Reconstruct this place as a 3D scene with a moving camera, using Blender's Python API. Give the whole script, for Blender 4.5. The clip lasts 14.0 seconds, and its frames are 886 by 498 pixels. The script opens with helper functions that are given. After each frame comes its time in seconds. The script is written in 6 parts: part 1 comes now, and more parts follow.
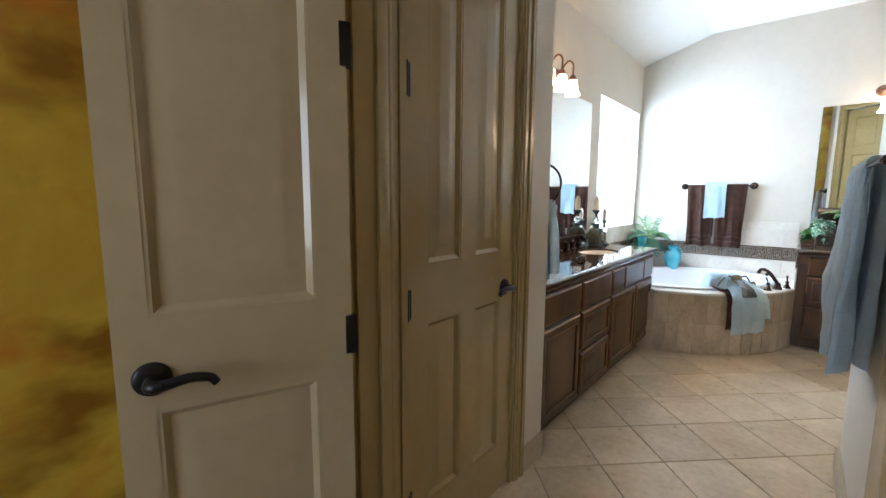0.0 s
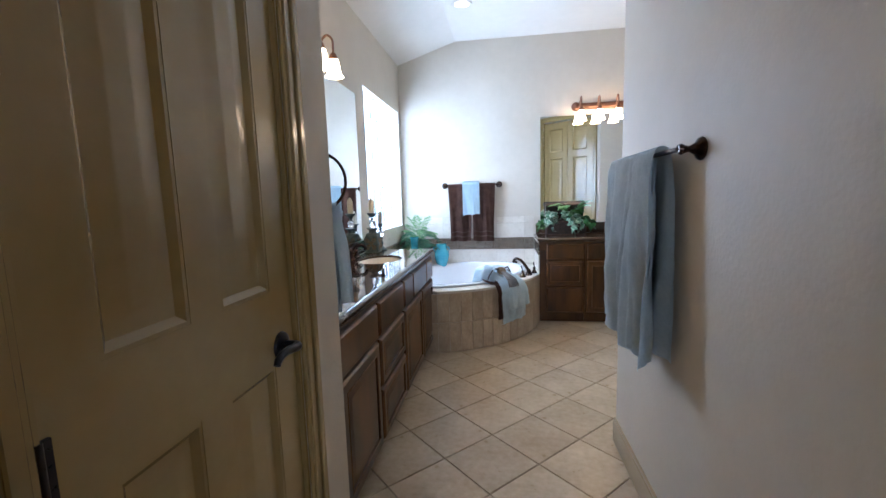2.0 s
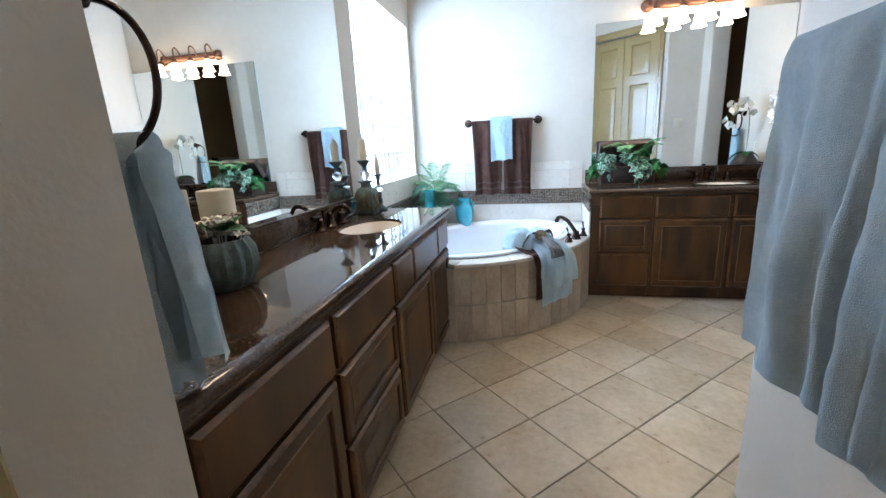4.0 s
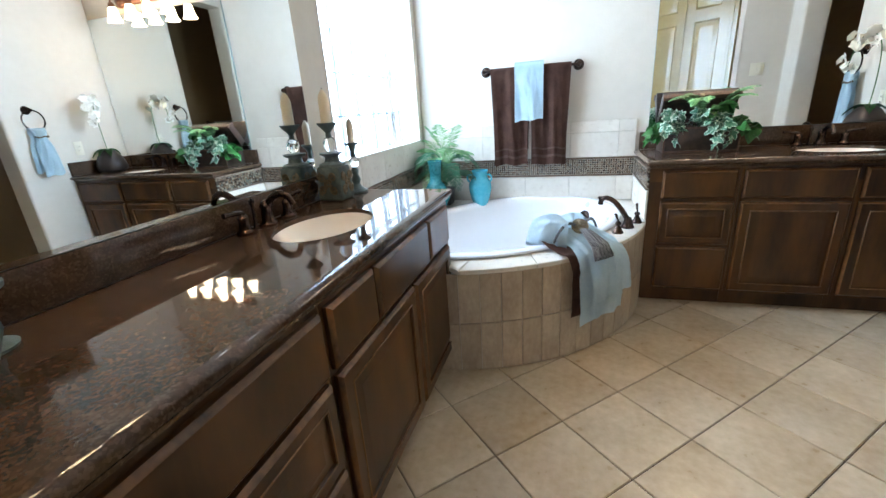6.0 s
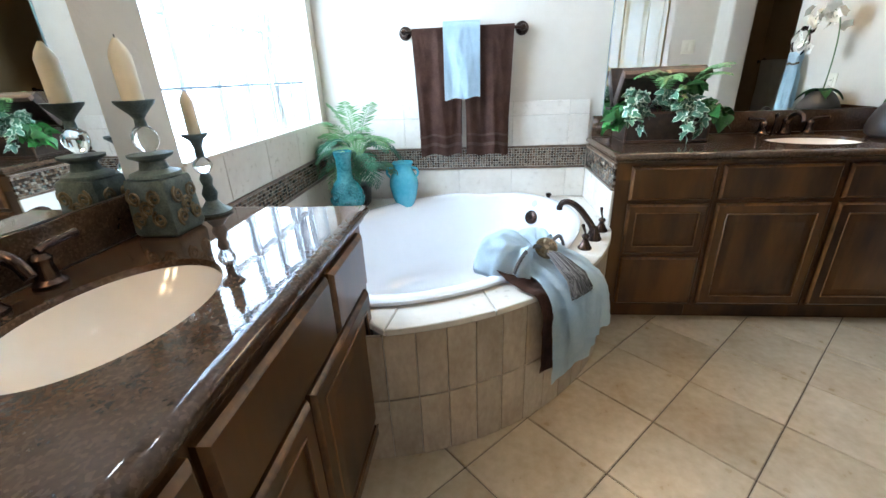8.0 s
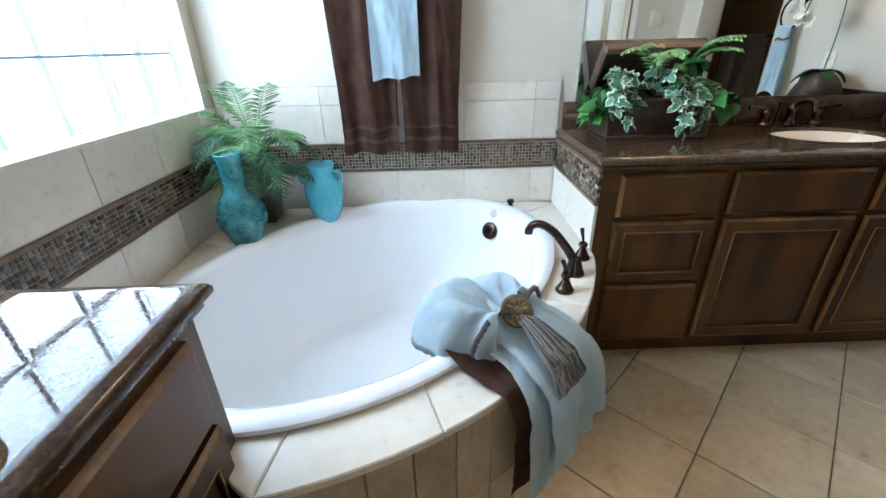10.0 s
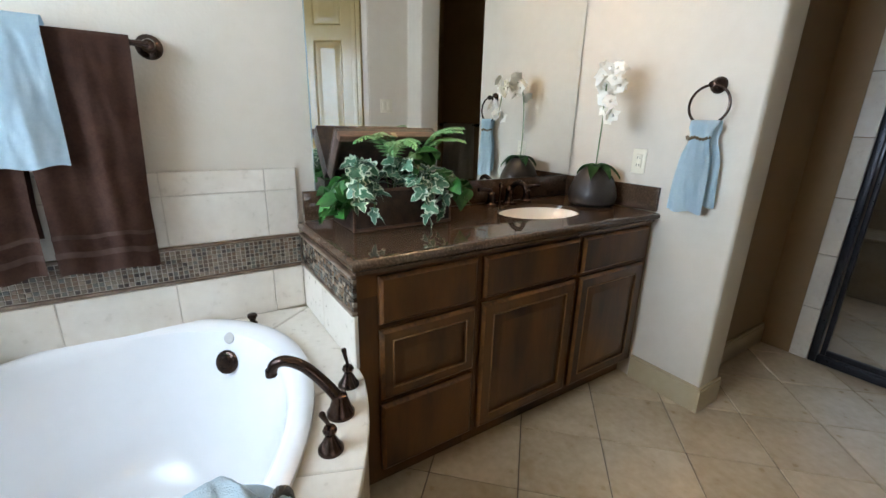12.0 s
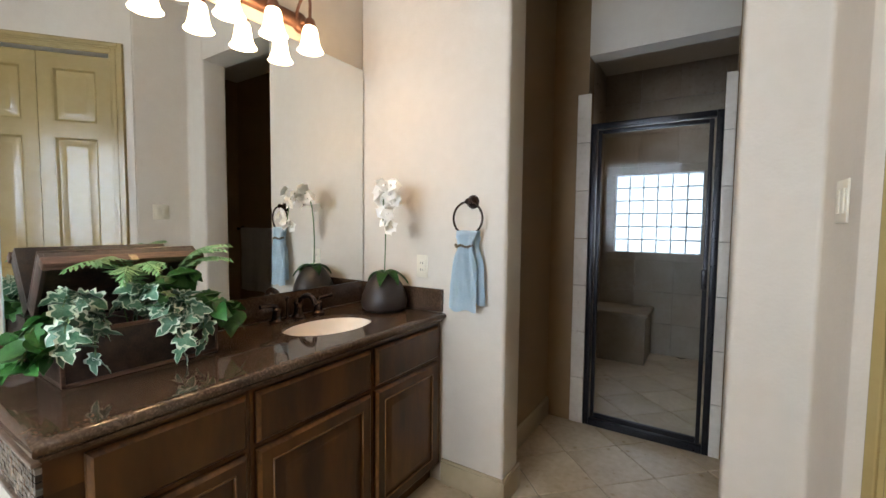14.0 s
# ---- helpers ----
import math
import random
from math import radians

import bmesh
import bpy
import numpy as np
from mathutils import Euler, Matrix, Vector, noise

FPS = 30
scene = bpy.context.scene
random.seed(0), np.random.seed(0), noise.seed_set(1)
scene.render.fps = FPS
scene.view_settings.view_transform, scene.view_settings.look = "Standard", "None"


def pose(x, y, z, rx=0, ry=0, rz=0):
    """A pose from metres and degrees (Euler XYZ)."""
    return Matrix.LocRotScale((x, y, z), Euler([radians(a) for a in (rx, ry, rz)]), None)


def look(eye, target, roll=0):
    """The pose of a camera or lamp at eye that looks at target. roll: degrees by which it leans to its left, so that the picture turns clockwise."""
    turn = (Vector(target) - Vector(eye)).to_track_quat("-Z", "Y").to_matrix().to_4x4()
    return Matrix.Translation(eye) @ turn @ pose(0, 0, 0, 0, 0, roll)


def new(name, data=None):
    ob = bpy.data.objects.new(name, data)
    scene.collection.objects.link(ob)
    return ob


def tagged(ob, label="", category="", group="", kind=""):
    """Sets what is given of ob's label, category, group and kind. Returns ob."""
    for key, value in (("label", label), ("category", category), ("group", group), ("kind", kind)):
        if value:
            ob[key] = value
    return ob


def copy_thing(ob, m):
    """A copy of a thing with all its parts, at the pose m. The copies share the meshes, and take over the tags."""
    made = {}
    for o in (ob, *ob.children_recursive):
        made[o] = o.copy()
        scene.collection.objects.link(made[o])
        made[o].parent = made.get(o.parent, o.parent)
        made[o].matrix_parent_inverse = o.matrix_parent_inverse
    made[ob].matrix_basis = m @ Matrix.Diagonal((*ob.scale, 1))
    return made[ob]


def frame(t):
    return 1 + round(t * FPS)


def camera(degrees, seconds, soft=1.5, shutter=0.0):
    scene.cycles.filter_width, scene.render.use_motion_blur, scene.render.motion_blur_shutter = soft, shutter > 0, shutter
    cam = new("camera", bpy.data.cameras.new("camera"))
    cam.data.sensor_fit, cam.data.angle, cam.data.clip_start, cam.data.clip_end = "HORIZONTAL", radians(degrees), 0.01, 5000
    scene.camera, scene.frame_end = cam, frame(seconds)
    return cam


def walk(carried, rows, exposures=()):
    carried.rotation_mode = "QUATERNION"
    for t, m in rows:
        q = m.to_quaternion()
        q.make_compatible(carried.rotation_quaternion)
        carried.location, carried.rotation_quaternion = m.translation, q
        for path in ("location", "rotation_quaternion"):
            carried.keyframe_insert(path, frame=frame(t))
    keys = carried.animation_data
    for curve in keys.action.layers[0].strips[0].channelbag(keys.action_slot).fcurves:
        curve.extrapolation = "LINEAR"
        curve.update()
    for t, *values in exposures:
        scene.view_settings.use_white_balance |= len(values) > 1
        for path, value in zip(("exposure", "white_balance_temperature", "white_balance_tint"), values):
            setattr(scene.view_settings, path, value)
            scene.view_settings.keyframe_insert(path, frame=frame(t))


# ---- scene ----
cam = camera(93.9, 14.0)
PATH = [
    (0, (-0.02, -0.252, 1.343), (-1.311, 1.255, 1.095), 0.3),
    (0.5, (-0.143, -0.106, 1.353), (-1.172, 1.591, 1.104), 0.3),
    (1, (-0.32, 0.049, 1.351), (-1.006, 1.913, 1.122), -0.7),
    (1.5, (-0.373, 0.109, 1.362), (-0.793, 2.051, 1.131), -1.9),
    (2, (-0.369, 0.255, 1.34), (-0.653, 2.219, 1.095), -1.7),
    (2.5, (-0.342, 0.495, 1.332), (-0.603, 2.457, 1.045), -1.6),
    (3, (-0.367, 0.684, 1.29), (-0.633, 2.64, 0.97), -1.0),
    (3.5, (-0.445, 0.93, 1.298), (-0.729, 2.866, 0.884), -0.9),
    (4, (-0.413, 1.177, 1.293), (-0.851, 3.068, 0.809), -3.0),
    (6.5, (-0.48, 2.124, 1.253), (-1.043, 3.926, 0.591), -4.0),
    (7, (-0.538, 2.279, 1.249), (-0.995, 4.102, 0.567), -3.9),
    (7.5, (-0.623, 2.454, 1.259), (-0.927, 4.292, 0.533), -3.1),
    (10, (-0.575, 3.21, 1.255), (-0.546, 5.005, 0.372), -1.4),
    (10.5, (-0.431, 3.322, 1.212), (-0.407, 5.142, 0.383), -2.7),
    (11, (-0.335, 3.392, 1.216), (-0.166, 5.234, 0.456), -3.0),
    (11.5, (-0.358, 3.454, 1.255), (0.226, 5.236, 0.561), -0.8),
    (12, (-0.398, 3.533, 1.278), (0.657, 5.13, 0.699), 1.4),
    (12.5, (-0.295, 3.579, 1.263), (1.042, 5.006, 0.843), 2.0),
    (13, (-0.212, 3.554, 1.286), (1.295, 4.836, 0.999), 1.5),
    (13.5, (-0.211, 3.518, 1.321), (1.414, 4.67, 1.139), 0.8),
    (14, (-0.238, 3.476, 1.346), (1.444, 4.552, 1.227), 0.6),
]
EXPOSURES = [(0.0, 0.55, 5600, 12), (0.5, 0.25, 5200, 15), (1.0, 0.1, 5150, 16), (1.5, 0.1, 5250, 17), (2.0, 0.1, 5300, 17), (3.0, 0.15, 5250, 14), (4.0, 0.36, 5150, 12), (6.5, 0.38, 5600, 11), (7.5, 0.38, 5600, 11), (10.0, -0.02, 5700, 10), (10.5, -0.14, 5750, 10), (11.0, -0.16, 5850, 10), (12.0, -0.2, 6150, 13), (12.5, -0.2, 6300, 15), (14.0, -0.2, 6600, 18)]
walk(cam, [(t, look(eye, target, roll)) for t, eye, target, roll in PATH], EXPOSURES)

# ---------------------------------------------------------------- light
world = bpy.data.worlds.new("world")
scene.world = world
world.use_nodes = True
wn = world.node_tree.nodes
sky = wn.new("ShaderNodeTexSky")
sky.sky_type, sky.sun_disc = "NISHITA", False
sky.sun_elevation, sky.sun_rotation = radians(40), radians(200)
wn["Background"].inputs["Strength"].default_value = 0.12
world.node_tree.links.new(sky.outputs["Color"], wn["Background"].inputs["Color"])


def area_lamp(name, eye, target, sx, sy, watts, colour):
    d = bpy.data.lights.new(name, "AREA")
    d.shape, d.size, d.size_y, d.energy, d.color = "RECTANGLE", sx, sy, watts, colour
    ob = new(name, d)
    ob.matrix_world = look(eye, target)
    return ob


def spot_lamp(name, eye, target, watts, colour, degrees, size):
    d = bpy.data.lights.new(name, "SPOT")
    d.energy, d.color, d.spot_size, d.spot_blend, d.shadow_soft_size = watts, colour, radians(degrees), 0.6, size
    ob = new(name, d)
    ob.matrix_world = look(eye, target)
    return ob


DAY = (0.68, 0.85, 1.0)
area_lamp("window_daylight", (-1.80, 4.47, 1.68), (0, 4.47, 1.40), 1.22, 1.28, 46, DAY)
area_lamp("shower_daylight", (4.86, 3.94, 1.48), (0, 3.94, 1.30), 0.84, 0.82, 3.2, DAY)
area_lamp("bedroom_daylight", (-0.6, -3.2, 1.6), (-1.1, 0, 1.3), 1.5, 1.5, 10.5, DAY)
spot_lamp("ceiling_can_light", (-0.71, 4.27, 3.06), (-0.71, 4.27, 0), 6, (1.0, 0.93, 0.85), 110, 0.05)
spot_lamp("shower_can_light", (4.05, 3.86, 2.94), (4.05, 3.86, 0), 9, (1.0, 0.85, 0.65), 110, 0.05)

# ---------------------------------------------------------------- materials


def material(name, c1, c2, scale=8.0, rough=0.5, metal=0.0, bump=0.0, bump_scale=120.0, coat=0.0, stretch=(1, 1, 1), vary=0.0, fine=0.35, spec=0.5, rough_vary=0.08):
    m = bpy.data.materials.new(name)
    m.use_nodes = True
    n, l = m.node_tree.nodes, m.node_tree.links
    b = n["Principled BSDF"]
    b.inputs["Metallic"].default_value = metal
    b.inputs["Coat Weight"].default_value = coat
    b.inputs["Coat Roughness"].default_value = 0.08
    b.inputs["Specular IOR Level"].default_value = spec
    tc, mp = n.new("ShaderNodeTexCoord"), n.new("ShaderNodeMapping")
    mp.inputs["Scale"].default_value = stretch
    l.new(tc.outputs["Object"], mp.inputs["Vector"])
    info = n.new("ShaderNodeObjectInfo")
    n1, n2 = n.new("ShaderNodeTexNoise"), n.new("ShaderNodeTexNoise")
    n1.noise_dimensions = "4D"
    wm = n.new("ShaderNodeMath")
    wm.operation = "MULTIPLY"
    wm.inputs[1].default_value = 20.0
    l.new(info.outputs["Random"], wm.inputs[0])
    l.new(wm.outputs[0], n1.inputs["W"])
    n1.inputs["Scale"].default_value, n1.inputs["Detail"].default_value = scale, 5
    n2.inputs["Scale"].default_value, n2.inputs["Detail"].default_value = scale * 7, 4
    l.new(mp.outputs[0], n1.inputs["Vector"])
    l.new(mp.outputs[0], n2.inputs["Vector"])
    add = n.new("ShaderNodeMix")
    add.inputs["Factor"].default_value = fine
    l.new(n1.outputs["Fac"], add.inputs["A"])
    l.new(n2.outputs["Fac"], add.inputs["B"])
    ramp = n.new("ShaderNodeValToRGB")
    ramp.color_ramp.elements[0].position, ramp.color_ramp.elements[1].position = 0.36, 0.66
    ramp.color_ramp.elements[0].color, ramp.color_ramp.elements[1].color = (*c1, 1), (*c2, 1)
    l.new(add.outputs["Result"], ramp.inputs["Fac"])
    col = ramp.outputs["Color"]
    if vary:
        hsv = n.new("ShaderNodeHueSaturation")
        mr = n.new("ShaderNodeMapRange")
        mr.inputs["To Min"].default_value, mr.inputs["To Max"].default_value = 1 - vary, 1 + vary
        l.new(info.outputs["Random"], mr.inputs["Value"])
        l.new(mr.outputs[0], hsv.inputs["Value"])
        l.new(col, hsv.inputs["Color"])
        col = hsv.outputs["Color"]
    l.new(col, b.inputs["Base Color"])
    rr = n.new("ShaderNodeMapRange")
    rr.inputs["To Min"].default_value, rr.inputs["To Max"].default_value = max(0.02, rough - rough_vary), rough + rough_vary
    l.new(n2.outputs["Fac"], rr.inputs["Value"])
    l.new(rr.outputs[0], b.inputs["Roughness"])
    if bump:
        n3, bp = n.new("ShaderNodeTexNoise"), n.new("ShaderNodeBump")
        n3.inputs["Scale"].default_value, n3.inputs["Detail"].default_value = bump_scale, 3
        bp.inputs["Strength"].default_value, bp.inputs["Distance"].default_value = bump, 0.003
        l.new(mp.outputs[0], n3.inputs["Vector"])
        l.new(n3.outputs["Fac"], bp.inputs["Height"])
        l.new(bp.outputs[0], b.inputs["Normal"])
    return m


def granite_material():
    m = material("brown_granite", (0.036, 0.019, 0.0105), (0.080, 0.046, 0.027), 22, 0.035, rough_vary=0.012)
    n, l = m.node_tree.nodes, m.node_tree.links
    b = n["Principled BSDF"]
    tc, v, r, mix = n.new("ShaderNodeTexCoord"), n.new("ShaderNodeTexVoronoi"), n.new("ShaderNodeValToRGB"), n.new("ShaderNodeMix")
    v.inputs["Scale"].default_value = 190
    l.new(tc.outputs["Object"], v.inputs["Vector"])
    l.new(v.outputs["Color"], r.inputs["Fac"])
    r.color_ramp.elements[0].position, r.color_ramp.elements[1].position = 0.50, 0.85
    r.color_ramp.elements[0].color, r.color_ramp.elements[1].color = (0, 0, 0, 1), (0.20, 0.13, 0.08, 1)
    mix.data_type, mix.blend_type = "RGBA", "ADD"
    mix.inputs["Factor"].default_value = 0.22
    l.new(b.inputs["Base Color"].links[0].from_socket, mix.inputs["A"])
    l.new(r.outputs["Color"], mix.inputs["B"])
    l.new(mix.outputs["Result"], b.inputs["Base Color"])
    return m


def island_material(name, colours, rough):
    m = bpy.data.materials.new(name)
    m.use_nodes = True
    n, l = m.node_tree.nodes, m.node_tree.links
    g, r = n.new("ShaderNodeNewGeometry"), n.new("ShaderNodeValToRGB")
    r.color_ramp.interpolation = "CONSTANT"
    while len(r.color_ramp.elements) < len(colours):
        r.color_ramp.elements.new(0.5)
    for i, c in enumerate(colours):
        r.color_ramp.elements[i].position = i / len(colours)
        r.color_ramp.elements[i].color = (*c, 1)
    l.new(g.outputs["Random Per Island"], r.inputs["Fac"])
    l.new(r.outputs["Color"], n["Principled BSDF"].inputs["Base Color"])
    n["Principled BSDF"].inputs["Roughness"].default_value = rough
    return m


def glass_material(name, colour, rough, ior=1.45, bump=0.0, scale=12.0):
    m = bpy.data.materials.new(name)
    m.use_nodes = True
    n, l = m.node_tree.nodes, m.node_tree.links
    b = n["Principled BSDF"]
    b.inputs["Base Color"].default_value = (*colour, 1)
    b.inputs["Roughness"].default_value, b.inputs["IOR"].default_value = rough, ior
    b.inputs["Transmission Weight"].default_value = 1.0
    if bump:
        tc, nz, bp = n.new("ShaderNodeTexCoord"), n.new("ShaderNodeTexNoise"), n.new("ShaderNodeBump")
        nz.inputs["Scale"].default_value, nz.inputs["Detail"].default_value = scale, 1
        bp.inputs["Strength"].default_value, bp.inputs["Distance"].default_value = bump, 0.02
        l.new(tc.outputs["Object"], nz.inputs["Vector"])
        l.new(nz.outputs["Fac"], bp.inputs["Height"])
        l.new(bp.outputs[0], b.inputs["Normal"])
    return m


def glow_material(name, colour, strength):
    m = bpy.data.materials.new(name)
    m.use_nodes = True
    b = m.node_tree.nodes["Principled BSDF"]
    b.inputs["Base Color"].default_value = (0.85, 0.8, 0.72, 1)
    b.inputs["Emission Color"].default_value = (*colour, 1)
    b.inputs["Emission Strength"].default_value = strength
    return m


WALL = material("beige_wall_paint", (0.60, 0.535, 0.44), (0.65, 0.585, 0.49), 2.5, 0.55, bump=0.35, bump_scale=70)
CEIL = material("ceiling_paint", (0.74, 0.70, 0.63), (0.79, 0.75, 0.68), 2.0, 0.8, bump=0.3, bump_scale=60)
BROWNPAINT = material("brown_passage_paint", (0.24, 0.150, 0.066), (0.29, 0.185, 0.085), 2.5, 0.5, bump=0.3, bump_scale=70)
YELLOW = material("yellow_faux_paint", (0.52, 0.26, 0.015), (0.85, 0.66, 0.08), 1.3, 0.45, fine=0.15)


def sponged(m, patches):
    """Lay large soft blotches of further glazes over a painted wall."""
    n, l = m.node_tree.nodes, m.node_tree.links
    b, tc = n["Principled BSDF"], n.new("ShaderNodeTexCoord")
    for k, (colour, scale, lo, hi) in enumerate(patches):
        mp, nz, r, mix = n.new("ShaderNodeMapping"), n.new("ShaderNodeTexNoise"), n.new("ShaderNodeMapRange"), n.new("ShaderNodeMix")
        mp.inputs["Location"].default_value = (3.1 * k, 1.7 * k, 0.9 * k)
        mp.inputs["Scale"].default_value = (1, 1, 1.6)
        nz.inputs["Scale"].default_value, nz.inputs["Detail"].default_value = scale, 4
        r.inputs["From Min"].default_value, r.inputs["From Max"].default_value = lo, hi
        l.new(tc.outputs["Object"], mp.inputs["Vector"])
        l.new(mp.outputs[0], nz.inputs["Vector"])
        l.new(nz.outputs["Fac"], r.inputs["Value"])
        mix.data_type = "RGBA"
        l.new(r.outputs[0], mix.inputs["Factor"])
        l.new(b.inputs["Base Color"].links[0].from_socket, mix.inputs["A"])
        mix.inputs["B"].default_value = (*colour, 1)
        l.new(mix.outputs["Result"], b.inputs["Base Color"])


sponged(YELLOW, (((0.30, 0.15, 0.012), 2.2, 0.50, 0.66), ((0.62, 0.20, 0.02), 2.9, 0.56, 0.72)))
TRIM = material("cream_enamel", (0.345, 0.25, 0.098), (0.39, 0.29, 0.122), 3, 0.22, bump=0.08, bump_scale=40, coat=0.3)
WOOD = material("stained_alder", (0.022, 0.0074, 0.0018), (0.116, 0.046, 0.0092), 3.4, 0.33, bump=0.03, bump_scale=60, stretch=(2.0, 2.0, 0.5), vary=0.10, fine=0.12, spec=0.4, rough_vary=0.04)
GLASSEDGE = material("ground_glass_edge", (0.10, 0.14, 0.12), (0.16, 0.20, 0.18), 20, 0.4)
OLDWOOD = material("worn_brown_wood", (0.055, 0.027, 0.015), (0.15, 0.075, 0.045), 20, 0.5, stretch=(1, 6, 6), bump=0.3, bump_scale=60)
# lighter copy of the trim enamel: light on the entry leaf put into its colour
LITENAMEL = material("lit_cream_enamel", (0.45, 0.37, 0.225), (0.50, 0.415, 0.26), 3, 0.22, bump=0.08, bump_scale=40, coat=0.3)
RUBBED = material("rubbed_wood_edge", (0.028, 0.009, 0.0025), (0.22, 0.095, 0.025), 4.5, 0.32, stretch=(2, 2, 1.2))
BASEPAINT = material("tan_baseboard_paint", (0.40, 0.315, 0.19), (0.46, 0.37, 0.235), 3, 0.35, bump=0.1, bump_scale=40)
WOODEDGE = material("glazed_wood_edge", (0.085, 0.035, 0.009), (0.24, 0.115, 0.034), 9, 0.32, stretch=(6, 6, 0.7))
GRANITE = granite_material()
TILE = material("travertine_floor_tile", (0.43, 0.315, 0.185), (0.64, 0.52, 0.37), 3.6, 0.30, bump=0.12, bump_scale=30, vary=0.07)
GROUT = material("brown_grout", (0.13, 0.095, 0.065), (0.17, 0.13, 0.09), 30, 0.9)
SKIRT = material("tub_skirt_tile", (0.33, 0.245, 0.165), (0.52, 0.415, 0.295), 6, 0.35, bump=0.15, bump_scale=40, stretch=(1.5, 1.5, 0.8), vary=0.10)
WALLTILE = material("cream_wall_tile", (0.60, 0.53, 0.44), (0.70, 0.64, 0.55), 5, 0.30, bump=0.1, bump_scale=35, vary=0.05)
PALEGROUT = material("pale_grout", (0.50, 0.44, 0.36), (0.56, 0.50, 0.42), 30, 0.9)
MOSAIC = island_material("mosaic_tile", [(0.05, 0.035, 0.025), (0.16, 0.12, 0.085), (0.10, 0.065, 0.04), (0.27, 0.22, 0.165), (0.12, 0.12, 0.10), (0.20, 0.16, 0.12), (0.04, 0.026, 0.018), (0.16, 0.10, 0.06)], 0.22)
PENCIL = material("dark_pencil_tile", (0.09, 0.055, 0.035), (0.22, 0.15, 0.10), 25, 0.3)
ACRYLIC = material("white_acrylic", (0.76, 0.76, 0.765), (0.79, 0.79, 0.795), 3, 0.12, coat=0.4, rough_vary=0.02)
BRONZE = material("oil_rubbed_bronze", (0.038, 0.026, 0.022), (0.085, 0.052, 0.040), 20, 0.22, metal=0.9)
COPPER = material("antique_copper", (0.16, 0.075, 0.045), (0.26, 0.13, 0.08), 12, 0.38, metal=0.7)
BLACKMETAL = material("dark_bronze_frame", (0.018, 0.018, 0.022), (0.030, 0.030, 0.036), 15, 0.30, metal=0.6)
BADGE = material("brushed_pale_metal", (0.45, 0.43, 0.41), (0.52, 0.50, 0.48), 8, 0.45, metal=0.2)
BROWNTOWEL = material("brown_terry", (0.082, 0.041, 0.029), (0.135, 0.070, 0.050), 18, 0.95, bump=0.9, bump_scale=420, spec=0.1)
BLUETOWEL = material("light_blue_terry", (0.57, 0.725, 0.80), (0.68, 0.815, 0.88), 14, 0.95, bump=0.9, bump_scale=420, spec=0.1)
DRAPETOWEL = material("pale_blue_terry", (0.63, 0.75, 0.81), (0.76, 0.85, 0.89), 14, 0.95, bump=0.9, bump_scale=420, spec=0.1)
GREYTOWEL = material("grey_blue_terry", (0.60, 0.685, 0.73), (0.76, 0.83, 0.865), 12, 0.95, bump=0.9, bump_scale=420, spec=0.1)
PLAINTOWEL = material("grey_beige_terry", (0.60, 0.56, 0.51), (0.68, 0.64, 0.59), 14, 0.95, bump=0.8, bump_scale=400, spec=0.1)
MIRROR = bpy.data.materials.new("mirror_silver")
MIRROR.use_nodes = True
for key, value in (("Base Color", (0.79, 0.81, 0.795, 1)), ("Metallic", 1.0), ("Roughness", 0.01)):
    MIRROR.node_tree.nodes["Principled BSDF"].inputs[key].default_value = value
BLOCK = glass_material("glass_block", (0.95, 0.985, 1.0), 0.22, 1.16, 0.4, 9)
PANE = glass_material("clear_shower_glass", (0.93, 0.96, 0.95), 0.0, 1.22)
PALEMORTAR = material("white_mortar", (0.30, 0.36, 0.40), (0.38, 0.44, 0.48), 20, 0.7)
MORTAR = material("pale_mortar", (0.36, 0.44, 0.52), (0.44, 0.52, 0.60), 20, 0.7)
SHADE = glow_material("lit_frosted_glass", (1.0, 0.69, 0.38), 19.0)
CANGLOW = glow_material("lit_can_lens", (0.85, 0.92, 1.0), 3.0)
WARMGLOW = glow_material("lit_warm_lens", (1.0, 0.80, 0.55), 6.0)
TEAL = material("teal_glaze", (0.012, 0.10, 0.115), (0.07, 0.31, 0.32), 14, 0.22, bump=0.2, bump_scale=45, coat=0.15)
TURQ = material("turquoise_glaze", (0.07, 0.37, 0.47), (0.14, 0.50, 0.60), 6, 0.16, bump=0.05, bump_scale=30, coat=0.5)
LEAF = material("green_leaf", (0.012, 0.085, 0.013), (0.055, 0.20, 0.035), 25, 0.42, vary=0.3)
IVYEDGE = material("cream_leaf_edge", (0.42, 0.52, 0.36), (0.66, 0.72, 0.58), 40, 0.5, vary=0.15)
IVY = material("variegated_ivy_leaf", (0.020, 0.11, 0.050), (0.16, 0.30, 0.19), 30, 0.45, vary=0.25)
PALM = material("pale_fern_frond", (0.085, 0.23, 0.07), (0.25, 0.42, 0.17), 20, 0.5, vary=0.3)
FERNDARK = material("dark_fern_frond", (0.03, 0.13, 0.07), (0.09, 0.24, 0.13), 20, 0.5, vary=0.3)
STEM = material("green_stem", (0.06, 0.13, 0.04), (0.12, 0.2, 0.07), 20, 0.5)
PETAL = material("white_orchid_petal", (0.85, 0.80, 0.69), (0.93, 0.89, 0.81), 30, 0.6)
POT = material("dark_brown_ceramic", (0.020, 0.014, 0.012), (0.040, 0.028, 0.022), 10, 0.38)
LEATHER = material("dark_carved_leather", (0.018, 0.011, 0.008), (0.070, 0.038, 0.025), 30, 0.42, bump=0.5, bump_scale=90)
WAX = material("ivory_wax", (0.74, 0.66, 0.50), (0.80, 0.73, 0.58), 6, 0.5)
